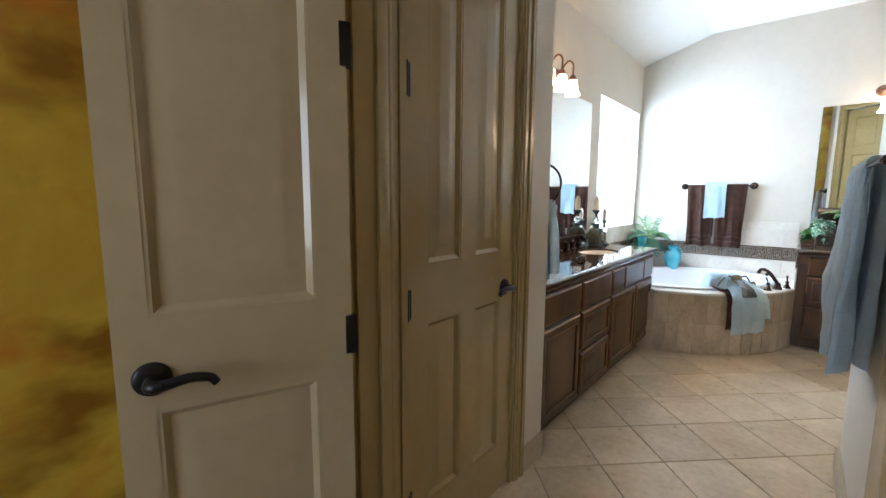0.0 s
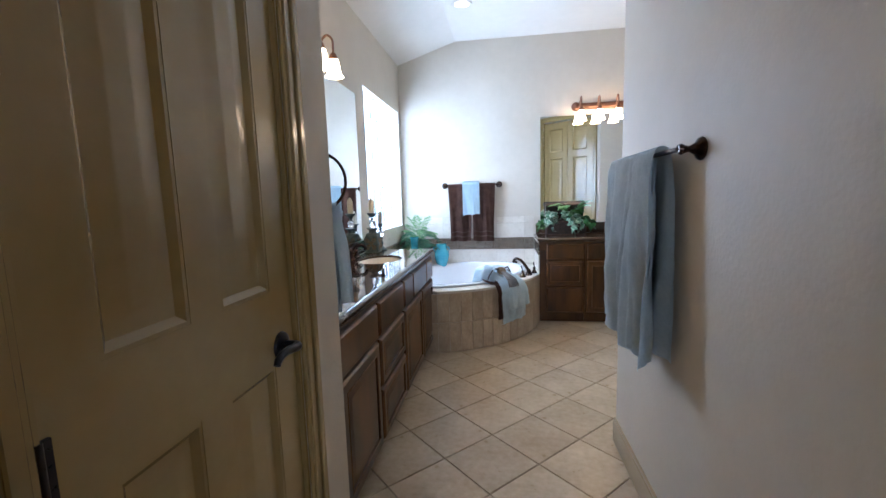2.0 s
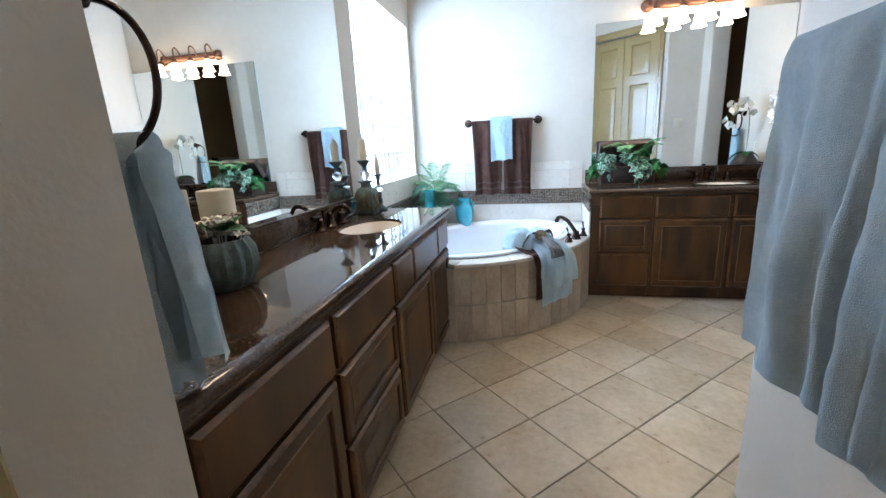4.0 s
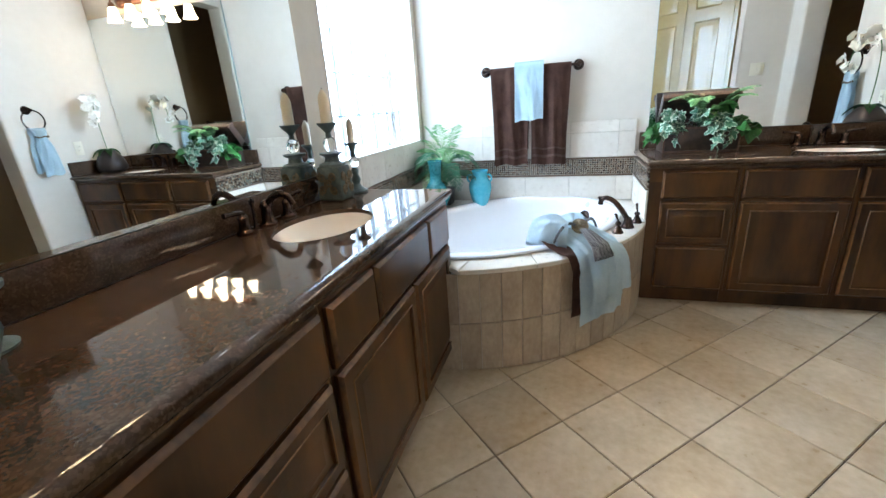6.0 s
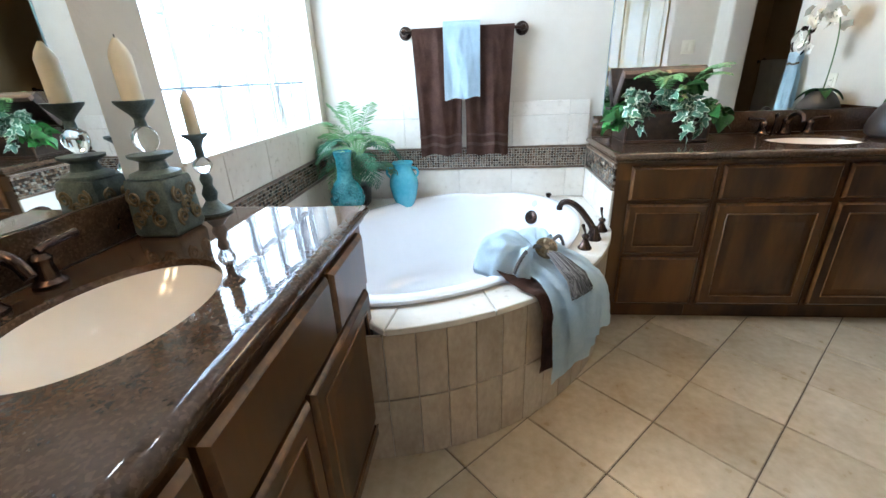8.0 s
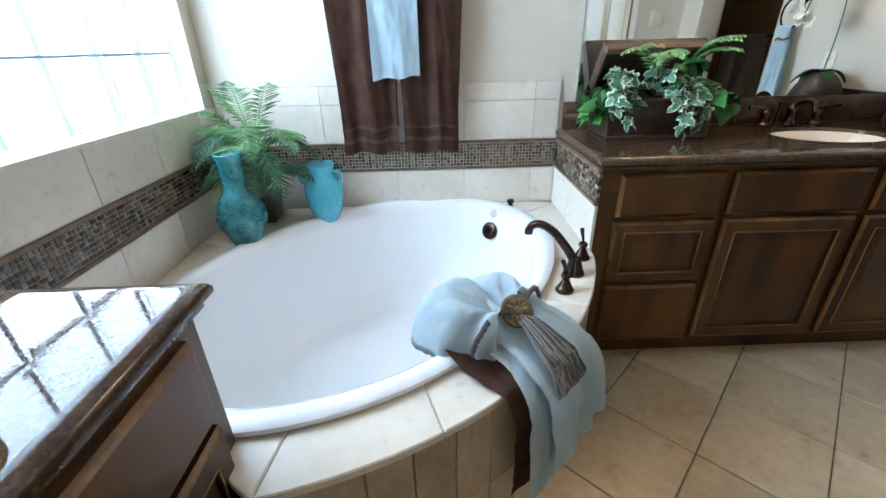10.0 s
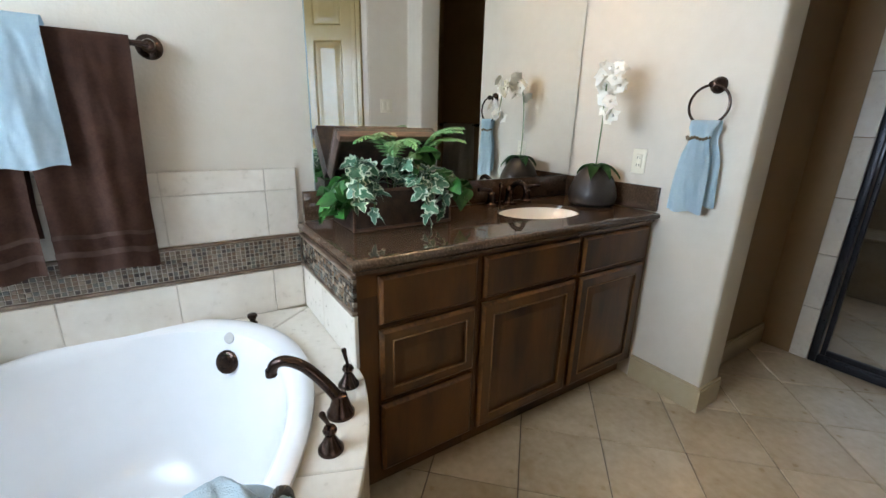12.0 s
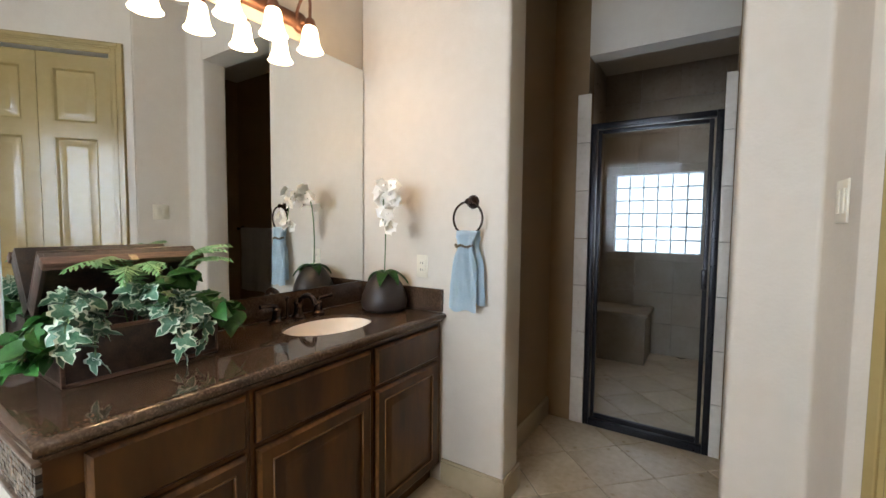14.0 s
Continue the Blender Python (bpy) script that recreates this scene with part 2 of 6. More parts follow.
PATINA = material("verdigris_patina", (0.05, 0.075, 0.075), (0.17, 0.22, 0.205), 30, 0.5, bump=0.6, bump_scale=70)
OLDBRASS = material("antique_brass", (0.15, 0.115, 0.07), (0.34, 0.27, 0.175), 60, 0.4, metal=0.8, bump=0.6, bump_scale=200)
TASSELMIX = island_material("mixed_tassel_thread", [(0.03, 0.028, 0.028), (0.20, 0.19, 0.19), (0.07, 0.065, 0.065), (0.32, 0.31, 0.30), (0.05, 0.045, 0.045), (0.12, 0.11, 0.11)], 0.5)
TASSEL = material("grey_tassel_thread", (0.045, 0.04, 0.04), (0.15, 0.14, 0.135), 60, 0.7, stretch=(6, 6, 1), bump=0.4, bump_scale=100)
PLATE = material("ivory_plastic", (0.72, 0.66, 0.52), (0.76, 0.70, 0.56), 5, 0.35)
BLACK = material("black_rubber", (0.012, 0.012, 0.012), (0.02, 0.02, 0.02), 20, 0.6)
PORCELAIN = material("biscuit_porcelain", (0.78, 0.70, 0.60), (0.82, 0.75, 0.66), 4, 0.10, coat=0.4, rough_vary=0.02)
SHTILE = material("shower_wall_tile", (0.27, 0.22, 0.165), (0.37, 0.31, 0.245), 4, 0.3, bump=0.1, bump_scale=30, vary=0.06)

# ---------------------------------------------------------------- builders


def world_of(ob):
    m = ob.matrix_basis.copy()
    while ob.parent:
        ob = ob.parent
        m = ob.matrix_basis @ m
    return m


def thing(name, at, label, category, group="", rz=0.0):
    ob = new(name)
    ob.empty_display_size = 0.05
    ob.matrix_basis = pose(*at, 0, 0, rz)
    return tagged(ob, label, category, group)


def finish(bm, name, mat, smooth=None):
    me = bpy.data.meshes.new(name)
    bm.normal_update()
    bm.to_mesh(me)
    bm.free()
    me.materials.append(mat)
    if smooth is not None:
        for p in me.polygons:
            p.use_smooth = True
        me.set_sharp_from_angle(angle=radians(smooth))
    return me


def part(name, bm, mat, parent, label="", smooth=40, local=False):
    """One mesh under a thing or a part; places in world metres, or in the parent's own if local."""
    if not local:
        bm.transform(world_of(parent).inverted())
    ob = new(name, finish(bm, name, mat, smooth))
    ob.parent = parent
    return tagged(ob, label)


def solid(name, bm, mat, label, category="", kind="structure", smooth=40):
    return tagged(new(name, finish(bm, name, mat, smooth)), label, category or name.split("_")[0], "", kind)


def share(name, me, parent, m):
    ob = new(name, me)
    ob.parent = parent
    ob.matrix_basis = m
    return ob


def box(bm, x0, y0, z0, x1, y1, z1, bevel=0.0, seg=2):
    vs = [bm.verts.new(p) for p in ((x0, y0, z0), (x1, y0, z0), (x1, y1, z0), (x0, y1, z0), (x0, y0, z1), (x1, y0, z1), (x1, y1, z1), (x0, y1, z1))]
    fs = [bm.faces.new([vs[i] for i in f]) for f in ((3, 2, 1, 0), (4, 5, 6, 7), (0, 1, 5, 4), (1, 2, 6, 5), (2, 3, 7, 6), (3, 0, 4, 7))]
    if bevel:
        es = list({e for f in fs for e in f.edges})
        bmesh.ops.bevel(bm, geom=es, offset=bevel, segments=seg, affect="EDGES", profile=0.5)
    return bm


def boxes(*rows, bevel=0.0):
    bm = bmesh.new()
    for r in rows:
        box(bm, *r, bevel=bevel)
    return bm


def lathe(profile, seg=24, m=None, squash=1.0):
    """Turned shape from (radius, height) pairs."""
    bm = bmesh.new()
    rings = []
    for r, z in profile:
        if r < 1e-5:
            rings.append([bm.verts.new((0, 0, z))])
        else:
            rings.append([bm.verts.new((r * math.cos(2 * math.pi * i / seg), squash * r * math.sin(2 * math.pi * i / seg), z)) for i in range(seg)])
    for a, b in zip(rings, rings[1:]):
        for i in range(seg):
            j = (i + 1) % seg
            if len(a) == 1 and len(b) == 1:
                continue
            if len(a) == 1:
                bm.faces.new((a[0], b[j], b[i]))
            elif len(b) == 1:
                bm.faces.new((a[i], a[j], b[0]))
            else:
                bm.faces.new((a[i], a[j], b[j], b[i]))
    bmesh.ops.recalc_face_normals(bm, faces=bm.faces)
    if m is not None:
        bm.transform(m)
    return bm


def tube(points, radii, seg=10, closed=False, bm=None):
    """A round tube through points, with a radius each."""
    bm = bm or bmesh.new()
    pts = [Vector(p) for p in points]
    if not hasattr(radii, "__len__"):
        radii = [radii] * len(pts)
    n = len(pts)
    rings, ref = [], Vector((0.123, 0.456, 0.88)).normalized()
    for i, p in enumerate(pts):
        a, b = (pts[(i - 1) % n], pts[(i + 1) % n]) if closed else (pts[max(i - 1, 0)], pts[min(i + 1, n - 1)])
        d = (b - a).normalized()
        u = d.cross(ref).normalized()
        v = d.cross(u)
        ref = u.cross(d)
        rings.append([bm.verts.new(p + radii[i] * (math.cos(2 * math.pi * k / seg) * u + math.sin(2 * math.pi * k / seg) * v)) for k in range(seg)])
    pairs = list(zip(rings, rings[1:])) + ([(rings[-1], rings[0])] if closed else [])
    for a, b in pairs:
        for k in range(seg):
            bm.faces.new((a[k], a[(k + 1) % seg], b[(k + 1) % seg], b[k]))
    if not closed:
        bm.faces.new(rings[0][::-1])
        bm.faces.new(rings[-1])
    bmesh.ops.recalc_face_normals(bm, faces=bm.faces)
    return bm


def curve_points(ctrl, n=24):
    """Points on a smooth line through the control points."""
    c = [Vector(p) for p in ctrl]
    c = [2 * c[0] - c[1]] + c + [2 * c[-1] - c[-2]]
    out = []
    segs = len(c) - 3
    for i in range(n + 1):
        s = min(i / n * segs, segs - 1e-6)
        k, t = int(s), s - int(s)
        p0, p1, p2, p3 = c[k:k + 4]
        out.append(0.5 * (2 * p1 + (p2 - p0) * t + (2 * p0 - 5 * p1 + 4 * p2 - p3) * t * t + (3 * p1 - p0 - 3 * p2 + p3) * t ** 3))
    return out


def torus(centre, r, thick, m=None, seg=40):
    bm = tube([(r * math.cos(2 * math.pi * i / seg), 0, r * math.sin(2 * math.pi * i / seg)) for i in range(seg)], thick, 8, True)
    bm.transform(Matrix.Translation(centre) @ (m or Matrix()))
    return bm


def prism(poly, z0, z1, bevel=0.0):
    bm = bmesh.new()
    a, b = [bm.verts.new((*p, z0)) for p in poly], [bm.verts.new((*p, z1)) for p in poly]
    bm.faces.new(a[::-1])
    bm.faces.new(b)
    n = len(poly)
    for i in range(n):
        bm.faces.new((a[i], a[(i + 1) % n], b[(i + 1) % n], b[i]))
    bmesh.ops.recalc_face_normals(bm, faces=bm.faces)
    if bevel:
        es = [e for e in bm.edges if abs(e.verts[0].co.z - e.verts[1].co.z) > 1e-6]
        bmesh.ops.bevel(bm, geom=es, offset=bevel, segments=4, affect="EDGES", profile=0.5)
    return bm


# ---------------------------------------------------------------- the plan (metres)
XW, YN = -1.55, 5.17          # west wall and north wall
XE, XE2 = 1.53, 1.72          # east wall with the towel ring
XH, YH = 0.232, 2.44          # hall wall and its outer corner
XD, YD = -0.955, 1.635        # door wall of the hall and its end
ZC, ZS = 3.09, 2.87           # flat ceiling, and the foot of its slope
WIN = (3.85, 5.09, 1.035, 2.33)
ZB = 0.545                    # tub deck
ZT = 0.90                     # counter tops
CX, CY, CR = -1.152, 4.848, 1.188   # arc of the tub skirt

# ---------------------------------------------------------------- structure
solid("floor", boxes((-3.2, -3.4, -0.10, 4.8, 5.4, -0.006)), GROUT, "brown grout bed under the diagonal floor tiles", "floor")
y0, y1, z0, z1 = WIN
solid("wall_west", boxes((XW - 0.2, YD - 0.12, 0, XW, y0, 3.3), (XW - 0.2, y1, 0, XW, YN, 3.3), (XW - 0.2, y0, 0, XW, y1, z0), (XW - 0.2, y0, z1, XW, y1, 3.3)), WALL, "beige textured plaster wall with a glass block window", "wall")
solid("wall_north", boxes((XW - 0.2, YN, 0, XE2 + 0.02, YN + 0.15, 3.3)), WALL, "beige textured plaster wall behind tub and vanity", "wall")
solid("wall_east_stub", prism([(XE, 4.258), (XE2, 4.258), (XE2, YN), (XE, YN)], 0, 3.3, 0.02), WALL, "beige plaster wall end with a rounded corner", "wall")
solid("wall_east_jamb", prism([(1.14, 3.168), (1.14, 3.04), (XE2, 3.04), (XE2, 3.40), (XE, 3.40), (XE, 3.168)], 0, 3.3, 0.018), WALL, "beige plaster wall corner with rounded edges", "wall")
solid("wall_east_header", boxes((XE, 3.40, 2.62, XE2, 4.258, 3.3)), WALL, "beige plaster header over the shower passage", "wall")
solid("wall_hall_east", prism([(XH, 0.42), (XH, YH + 0.05), (XH + 0.05, YH + 0.055), (XH + 0.16, YH + 0.03), (XH + 0.16, 0.42)], 0, 3.3, 0.012), WALL, "beige plaster hall wall with a towel bar", "wall")
d2a, d2b = 0.657, 1.345
solid("wall_hall_west", boxes((XD - 0.12, 0.42, 0, XD, d2a, 3.3), (XD - 0.12, d2b, 0, XD, YD, 3.3), (XD - 0.12, d2a, 2.46, XD, d2b, 3.3), (XW, YD - 0.12, 0, XD - 0.12, YD, 3.3)), WALL, "beige plaster wall with a closed closet door", "wall")
solid("wall_entry", boxes((0.10, 0.42, 0, XH, 0.54, 3.3), (XD, 0.42, 2.46, 0.10, 0.54, 3.3), (-3.2, 0.42, 0, XD - 0.12, 0.54, 3.3), (XH + 0.16, 0.42, 0, 2.2, 0.54, 3.3)), YELLOW, "yellow faux-painted bedroom wall around the entry", "wall")
solid("wall_closet_back", boxes((XD - 0.7, 0.54, 0, XD - 0.6, YD - 0.12, 3.3)), WALL, "plain closet wall", "wall")
# bedroom shell
solid("wall_bedroom_west", boxes((-1.80, -3.25, 0, -1.65, 0.42, 3.3)), YELLOW, "yellow faux-painted bedroom wall", "wall")
solid("wall_bedroom_south", boxes((-3.2, -3.4, 0, -1.4, -3.25, 3.3), (0.2, -3.4, 0, 2.2, -3.25, 3.3), (-1.4, -3.4, 0, 0.2, -3.25, 0.8), (-1.4, -3.4, 2.4, 0.2, -3.25, 3.3)), YELLOW, "yellow bedroom wall with a window opening", "wall")
solid("wall_bedroom_east", boxes((2.2, -3.4, 0, 2.35, 0.54, 3.3)), YELLOW, "yellow bedroom wall", "wall")


# diagonal closet wall: local x runs along it from the hall corner, local y points into the room
DIAG = pose(XH, YH, 0, 0, 0, 38.75)
bm = boxes((0, -0.12, 0, 0.13, 0, 3.3), (1.03, -0.12, 0, 1.165, 0, 3.3), (0.13, -0.12, 2.56, 1.03, 0, 3.3))
bm.transform(DIAG)
solid("wall_diagonal", bm, WALL, "beige plaster diagonal wall with double closet doors", "wall")

# shower room
XS = 2.60
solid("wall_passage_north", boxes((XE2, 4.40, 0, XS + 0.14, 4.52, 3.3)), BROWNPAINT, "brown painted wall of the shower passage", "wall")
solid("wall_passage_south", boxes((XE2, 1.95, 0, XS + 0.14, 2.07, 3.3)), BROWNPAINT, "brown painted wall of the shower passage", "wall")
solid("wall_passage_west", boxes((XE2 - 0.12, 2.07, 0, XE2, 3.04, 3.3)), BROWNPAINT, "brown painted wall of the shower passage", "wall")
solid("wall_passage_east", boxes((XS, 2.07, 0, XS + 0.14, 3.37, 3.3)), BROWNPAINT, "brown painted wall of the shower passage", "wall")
solid("wall_shower_front", boxes((XS, 3.37, 2.45, XS + 0.14, 4.17, 3.3)), WALL, "beige wall over the shower doorway", "wall")
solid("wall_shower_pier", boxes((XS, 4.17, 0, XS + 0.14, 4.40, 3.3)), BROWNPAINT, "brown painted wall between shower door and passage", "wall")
solid("wall_shower_north", boxes((XS + 0.14, 4.48, 0, 4.75, 4.6, 3.3)), SHTILE, "tiled shower side wall", "wall")
solid("wall_shower_south", boxes((XS + 0.14, 2.9, 0, 4.75, 3.02, 3.3)), SHTILE, "tiled shower side wall", "wall")
SW = (3.53, 4.35, 1.065, 1.90)
solid("wall_shower_east", boxes((4.62, 3.02, 0, 4.80, SW[0], 3.3), (4.62, SW[1], 0, 4.80, 4.48, 3.3), (4.62, SW[0], 0, 4.80, SW[1], SW[2]), (4.62, SW[0], SW[3], 4.80, SW[1], 3.3)), SHTILE, "tiled shower wall with a glass block window", "wall")

# ceilings
bm = boxes((-0.88, 0.54, ZC, XE2 + 0.02, YN, ZC + 0.1))
v = [bm.verts.new(p) for p in ((-0.88, YD, ZC), (-0.88, YN, ZC), (XW - 0.02, YN, ZS), (XW - 0.02, YD, ZS), (-0.88, YD, ZC + 0.1), (-0.88, YN, ZC + 0.1), (XW - 0.02, YN, ZS + 0.1), (XW - 0.02, YD, ZS + 0.1))]
for f in ((0, 1, 2, 3), (7, 6, 5, 4), (0, 4, 5, 1), (3, 2, 6, 7), (1, 5, 6, 2), (0, 3, 7, 4)):
    bm.faces.new([v[i] for i in f])
box(bm, XD - 0.75, 0.54, ZC, -0.88, YD, ZC + 0.1)
bmesh.ops.recalc_face_normals(bm, faces=bm.faces)
solid("ceiling", bm, CEIL, "pale ceiling that slopes down to the window wall", "ceiling", smooth=10)
solid("ceiling_shower", boxes((XE2, 1.95, 2.98, 4.8, 4.6, 3.08)), CEIL, "pale ceiling over shower and passage", "ceiling")
solid("ceiling_bedroom", boxes((-3.2, -3.4, 2.95, 2.35, 0.42, 3.05)), CEIL, "pale bedroom ceiling", "ceiling")

# baseboards
bb = []
for i, (a, b, c, d) in enumerate(((XH - 0.016, 0.54, XH, YH + 0.04), (XE - 0.016, 4.258, XE, 4.60), (XE - 0.016, 4.242, XE2, 4.258), (XE, 3.40, XE2, 3.416), (1.16, 3.168, XE, 3.184), (XD, 1.425, XD + 0.016, YD), (XE2, 4.384, XS, 4.40))):
    bm = boxes((a, b, 0.0, c, d, 0.115), (a + 0.004 * (c - a < 0.05), b + 0.004 * (d - b < 0.05), 0.115, c, d, 0.13), bevel=0.003)
    solid("baseboard_%d" % (i + 1), bm, BASEPAINT, "cream painted baseboard along the wall foot", "baseboard")

# ---------------------------------------------------------------- doors


def casing(bm, x0, x1, z1, y, out, w=0.085):
    """Stepped casing round an opening from x0 to x1 on the face y, standing out by out."""
    for a, b, d in ((0, w, 0.55), (0.012, w * 0.45, 0.8), (w * 0.62, w - 0.006, 1.0)):
        for r in ((x0 - b, 0, x0 - a, z1 + b), (x1 + a, 0, x1 + b, z1 + b), (x0 - a, z1 + a, x1 + a, z1 + b)):
            lo, hi = sorted((y, y + out * d))
            box(bm, r[0], lo, r[1], r[2], hi, r[3], 0.003, 1)


def door_leaf(name, m, w, h, panels, label, thick=0.036, group=""):
    """A panelled leaf; local x from the hinge, y out of the front face (negative), z up."""
    d = new(name)
    d.matrix_basis = m
    d.empty_display_size = 0.05
    tagged(d, label, "door", group)
    bm = bmesh.new()
    xs = sorted({0, w, *[p[0] for p in panels], *[p[2] for p in panels]})
    zs = sorted({0, h, *[p[1] for p in panels], *[p[3] for p in panels]})
    for a, b in zip(xs, xs[1:]):
        for c, e in zip(zs, zs[1:]):
            if not any(p[0] <= a and b <= p[2] and p[1] <= c and e <= p[3] for p in panels):
                box(bm, a, -thick / 2, c, b, thick / 2, e)
    bmesh.ops.remove_doubles(bm, verts=bm.verts, dist=1e-5)
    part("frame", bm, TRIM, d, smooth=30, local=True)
    for p in panels:
        bm = bmesh.new()
        x0, z0, x1, z1 = p
        for s in (-1, 1):
            rings = []
            for inset, dep in ((0, 0.0165), (0.008, 0.0165), (0.022, 0.005), (0.030, 0.005), (0.062, 0.014), (0.072, 0.014)):
                rings.append([bm.verts.new((x, s * dep, z)) for x, z in ((x0 + inset, z0 + inset), (x1 - inset, z0 + inset), (x1 - inset, z1 - inset), (x0 + inset, z1 - inset))])
            for a, b in zip(rings, rings[1:]):
                for i in range(4):
                    f = (a[i], a[(i + 1) % 4], b[(i + 1) % 4], b[i])
                    bm.faces.new(f if s < 0 else f[::-1])
            bm.faces.new(rings[-1] if s < 0 else rings[-1][::-1])
        part("panel", bm, TRIM, d, smooth=25, local=True)
    return d


def lever(d, x, z, y, flip, both=True):
    for s in ((-1, 1) if both else (-1,)):
        bm = lathe([(0.0, 0.014), (0.022, 0.013), (0.034, 0.007), (0.037, 0.0)], 24)
        bm.transform(pose(x, s * y, z, 90 if s < 0 else -90, 0, 0))
        h = part("door_handle", bm, BLACKMETAL, d, "dark bronze lever handle", local=True)
        f = flip
        pts = curve_points([(x, s * y, z), (x, s * (y + 0.045), z), (x + f * 0.03, s * (y + 0.055), z + 0.004), (x + f * 0.07, s * (y + 0.055), z + 0.010), (x + f * 0.105, s * (y + 0.055), z + 0.004), (x + f * 0.118, s * (y + 0.055), z - 0.010)], 22)
        part("lever", tube(pts, [0.013] * 8 + [0.0115 - 0.0002 * i for i in range(15)], 10), BLACKMETAL, h, local=True)


def hinges(d, zs, y):
    for z in zs:
        bm = boxes((-0.012, y - 0.004, z - 0.05, 0.016, y + 0.002, z + 0.05))
        t = tube([(-0.004, y - 0.006, z - 0.052), (-0.004, y - 0.006, z + 0.052)], 0.007, 10)
        me = bpy.data.meshes.new("tmp")
        t.to_mesh(me)
        t.free()
        bm.from_mesh(me)
        part("hinge", bm, BLACKMETAL, d, "dark bronze hinge", local=True)


# closed closet door of the hall
dw = d2b - d2a - 0.03
P = [(0.10, 1.10, dw / 2 - 0.045, 2.30), (dw / 2 + 0.045, 1.10, dw - 0.10, 2.30), (0.10, 0.22, dw / 2 - 0.045, 0.90), (dw / 2 + 0.045, 0.22, dw - 0.10, 0.90)]
d2 = door_leaf("door_hall_closet", pose(XD - 0.030, d2a + 0.015, 0.012, 0, 0, 90), dw, 2.43, P, "closed cream panelled door with a bronze lever")
lever(d2, dw - 0.065, 0.945, 0.018, -1, False)
hinges(d2, (0.26, 0.98, 1.69, 2.28), -0.02)
bm = bmesh.new()
casing(bm, d2a, d2b, 2.46, 0, -0.022)
box(bm, d2a, 0.0, 0, d2a + 0.013, 0.12, 2.46)
box(bm, d2b - 0.013, 0.0, 0, d2b, 0.12, 2.46)
bm.transform(pose(XD, 0, 0, 0, 0, 90))
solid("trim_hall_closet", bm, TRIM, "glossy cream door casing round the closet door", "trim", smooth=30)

# open entry door, hinged on the west jamb
P = [(0.085, 1.08, 0.425, 2.28), (0.085, 0.24, 0.425, 0.88)]
d1 = door_leaf("door_entry", pose(-0.888, 0.388, 0.012, 0, 0, -110), 0.49, 2.43, P, "open cream panelled entry door with a dark lever")
# brightened enamel stands in for light that the lamps don't give this leaf
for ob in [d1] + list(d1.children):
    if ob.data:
        ob.data.materials[0] = LITENAMEL
lever(d1, 0.428, 0.950, 0.018, -1)
hinges(d1, (0.26, 0.98, 1.69, 2.28), 0.02)
bm = bmesh.new()
box(bm, XD, 0.42, 0, -0.895, 0.54, 2.47, 0.003)
box(bm, -0.895, 0.49, 0, -0.882, 0.525, 2.47, 0.003)
box(bm, 0.085, 0.40, 0, 0.112, 0.56, 2.47, 0.003)
box(bm, -0.895, 0.40, 2.445, 0.085, 0.56, 2.47, 0.003)
for a, b in ((XD - 0.06, -0.905), (0.10, 0.19)):
    box(bm, a, 0.395, 0, b, 0.42, 2.55, 0.004)
    box(bm, a + 0.02, 0.385, 0, b - 0.03, 0.395, 2.55, 0.004)
box(bm, XD, 0.54, 0, -0.90, 0.56, 2.53, 0.004)
solid("trim_entry", bm, TRIM, "glossy cream jamb and casing of the entry doorway", "trim", smooth=30)

# double closet doors on the diagonal wall
for i in (0, 1):
    w = 0.437
    P = [(0.085, 2.04, w - 0.085, 2.43), (0.085, 0.98, w - 0.085, 1.94), (0.085, 0.2, w - 0.085, 0.86)]
    door_leaf("door_double_closet", DIAG @ pose(0.141 + i * 0.441, -0.045, 0.012) @ pose(w, 0, 0, 0, 0, 180), w, 2.53, P, "closed cream six-panel closet door leaf", group="double closet doors")
bm = bmesh.new()
casing(bm, 0.13, 1.03, 2.56, 0, 0.022)
box(bm, 0.13, -0.10, 0, 0.139, 0, 2.56)
box(bm, 1.021, -0.10, 0, 1.03, 0, 2.56)
bm.transform(DIAG)
solid("trim_double_closet", bm, TRIM, "glossy cream casing of the double closet doors", "trim", smooth=30)

# ---------------------------------------------------------------- vanities


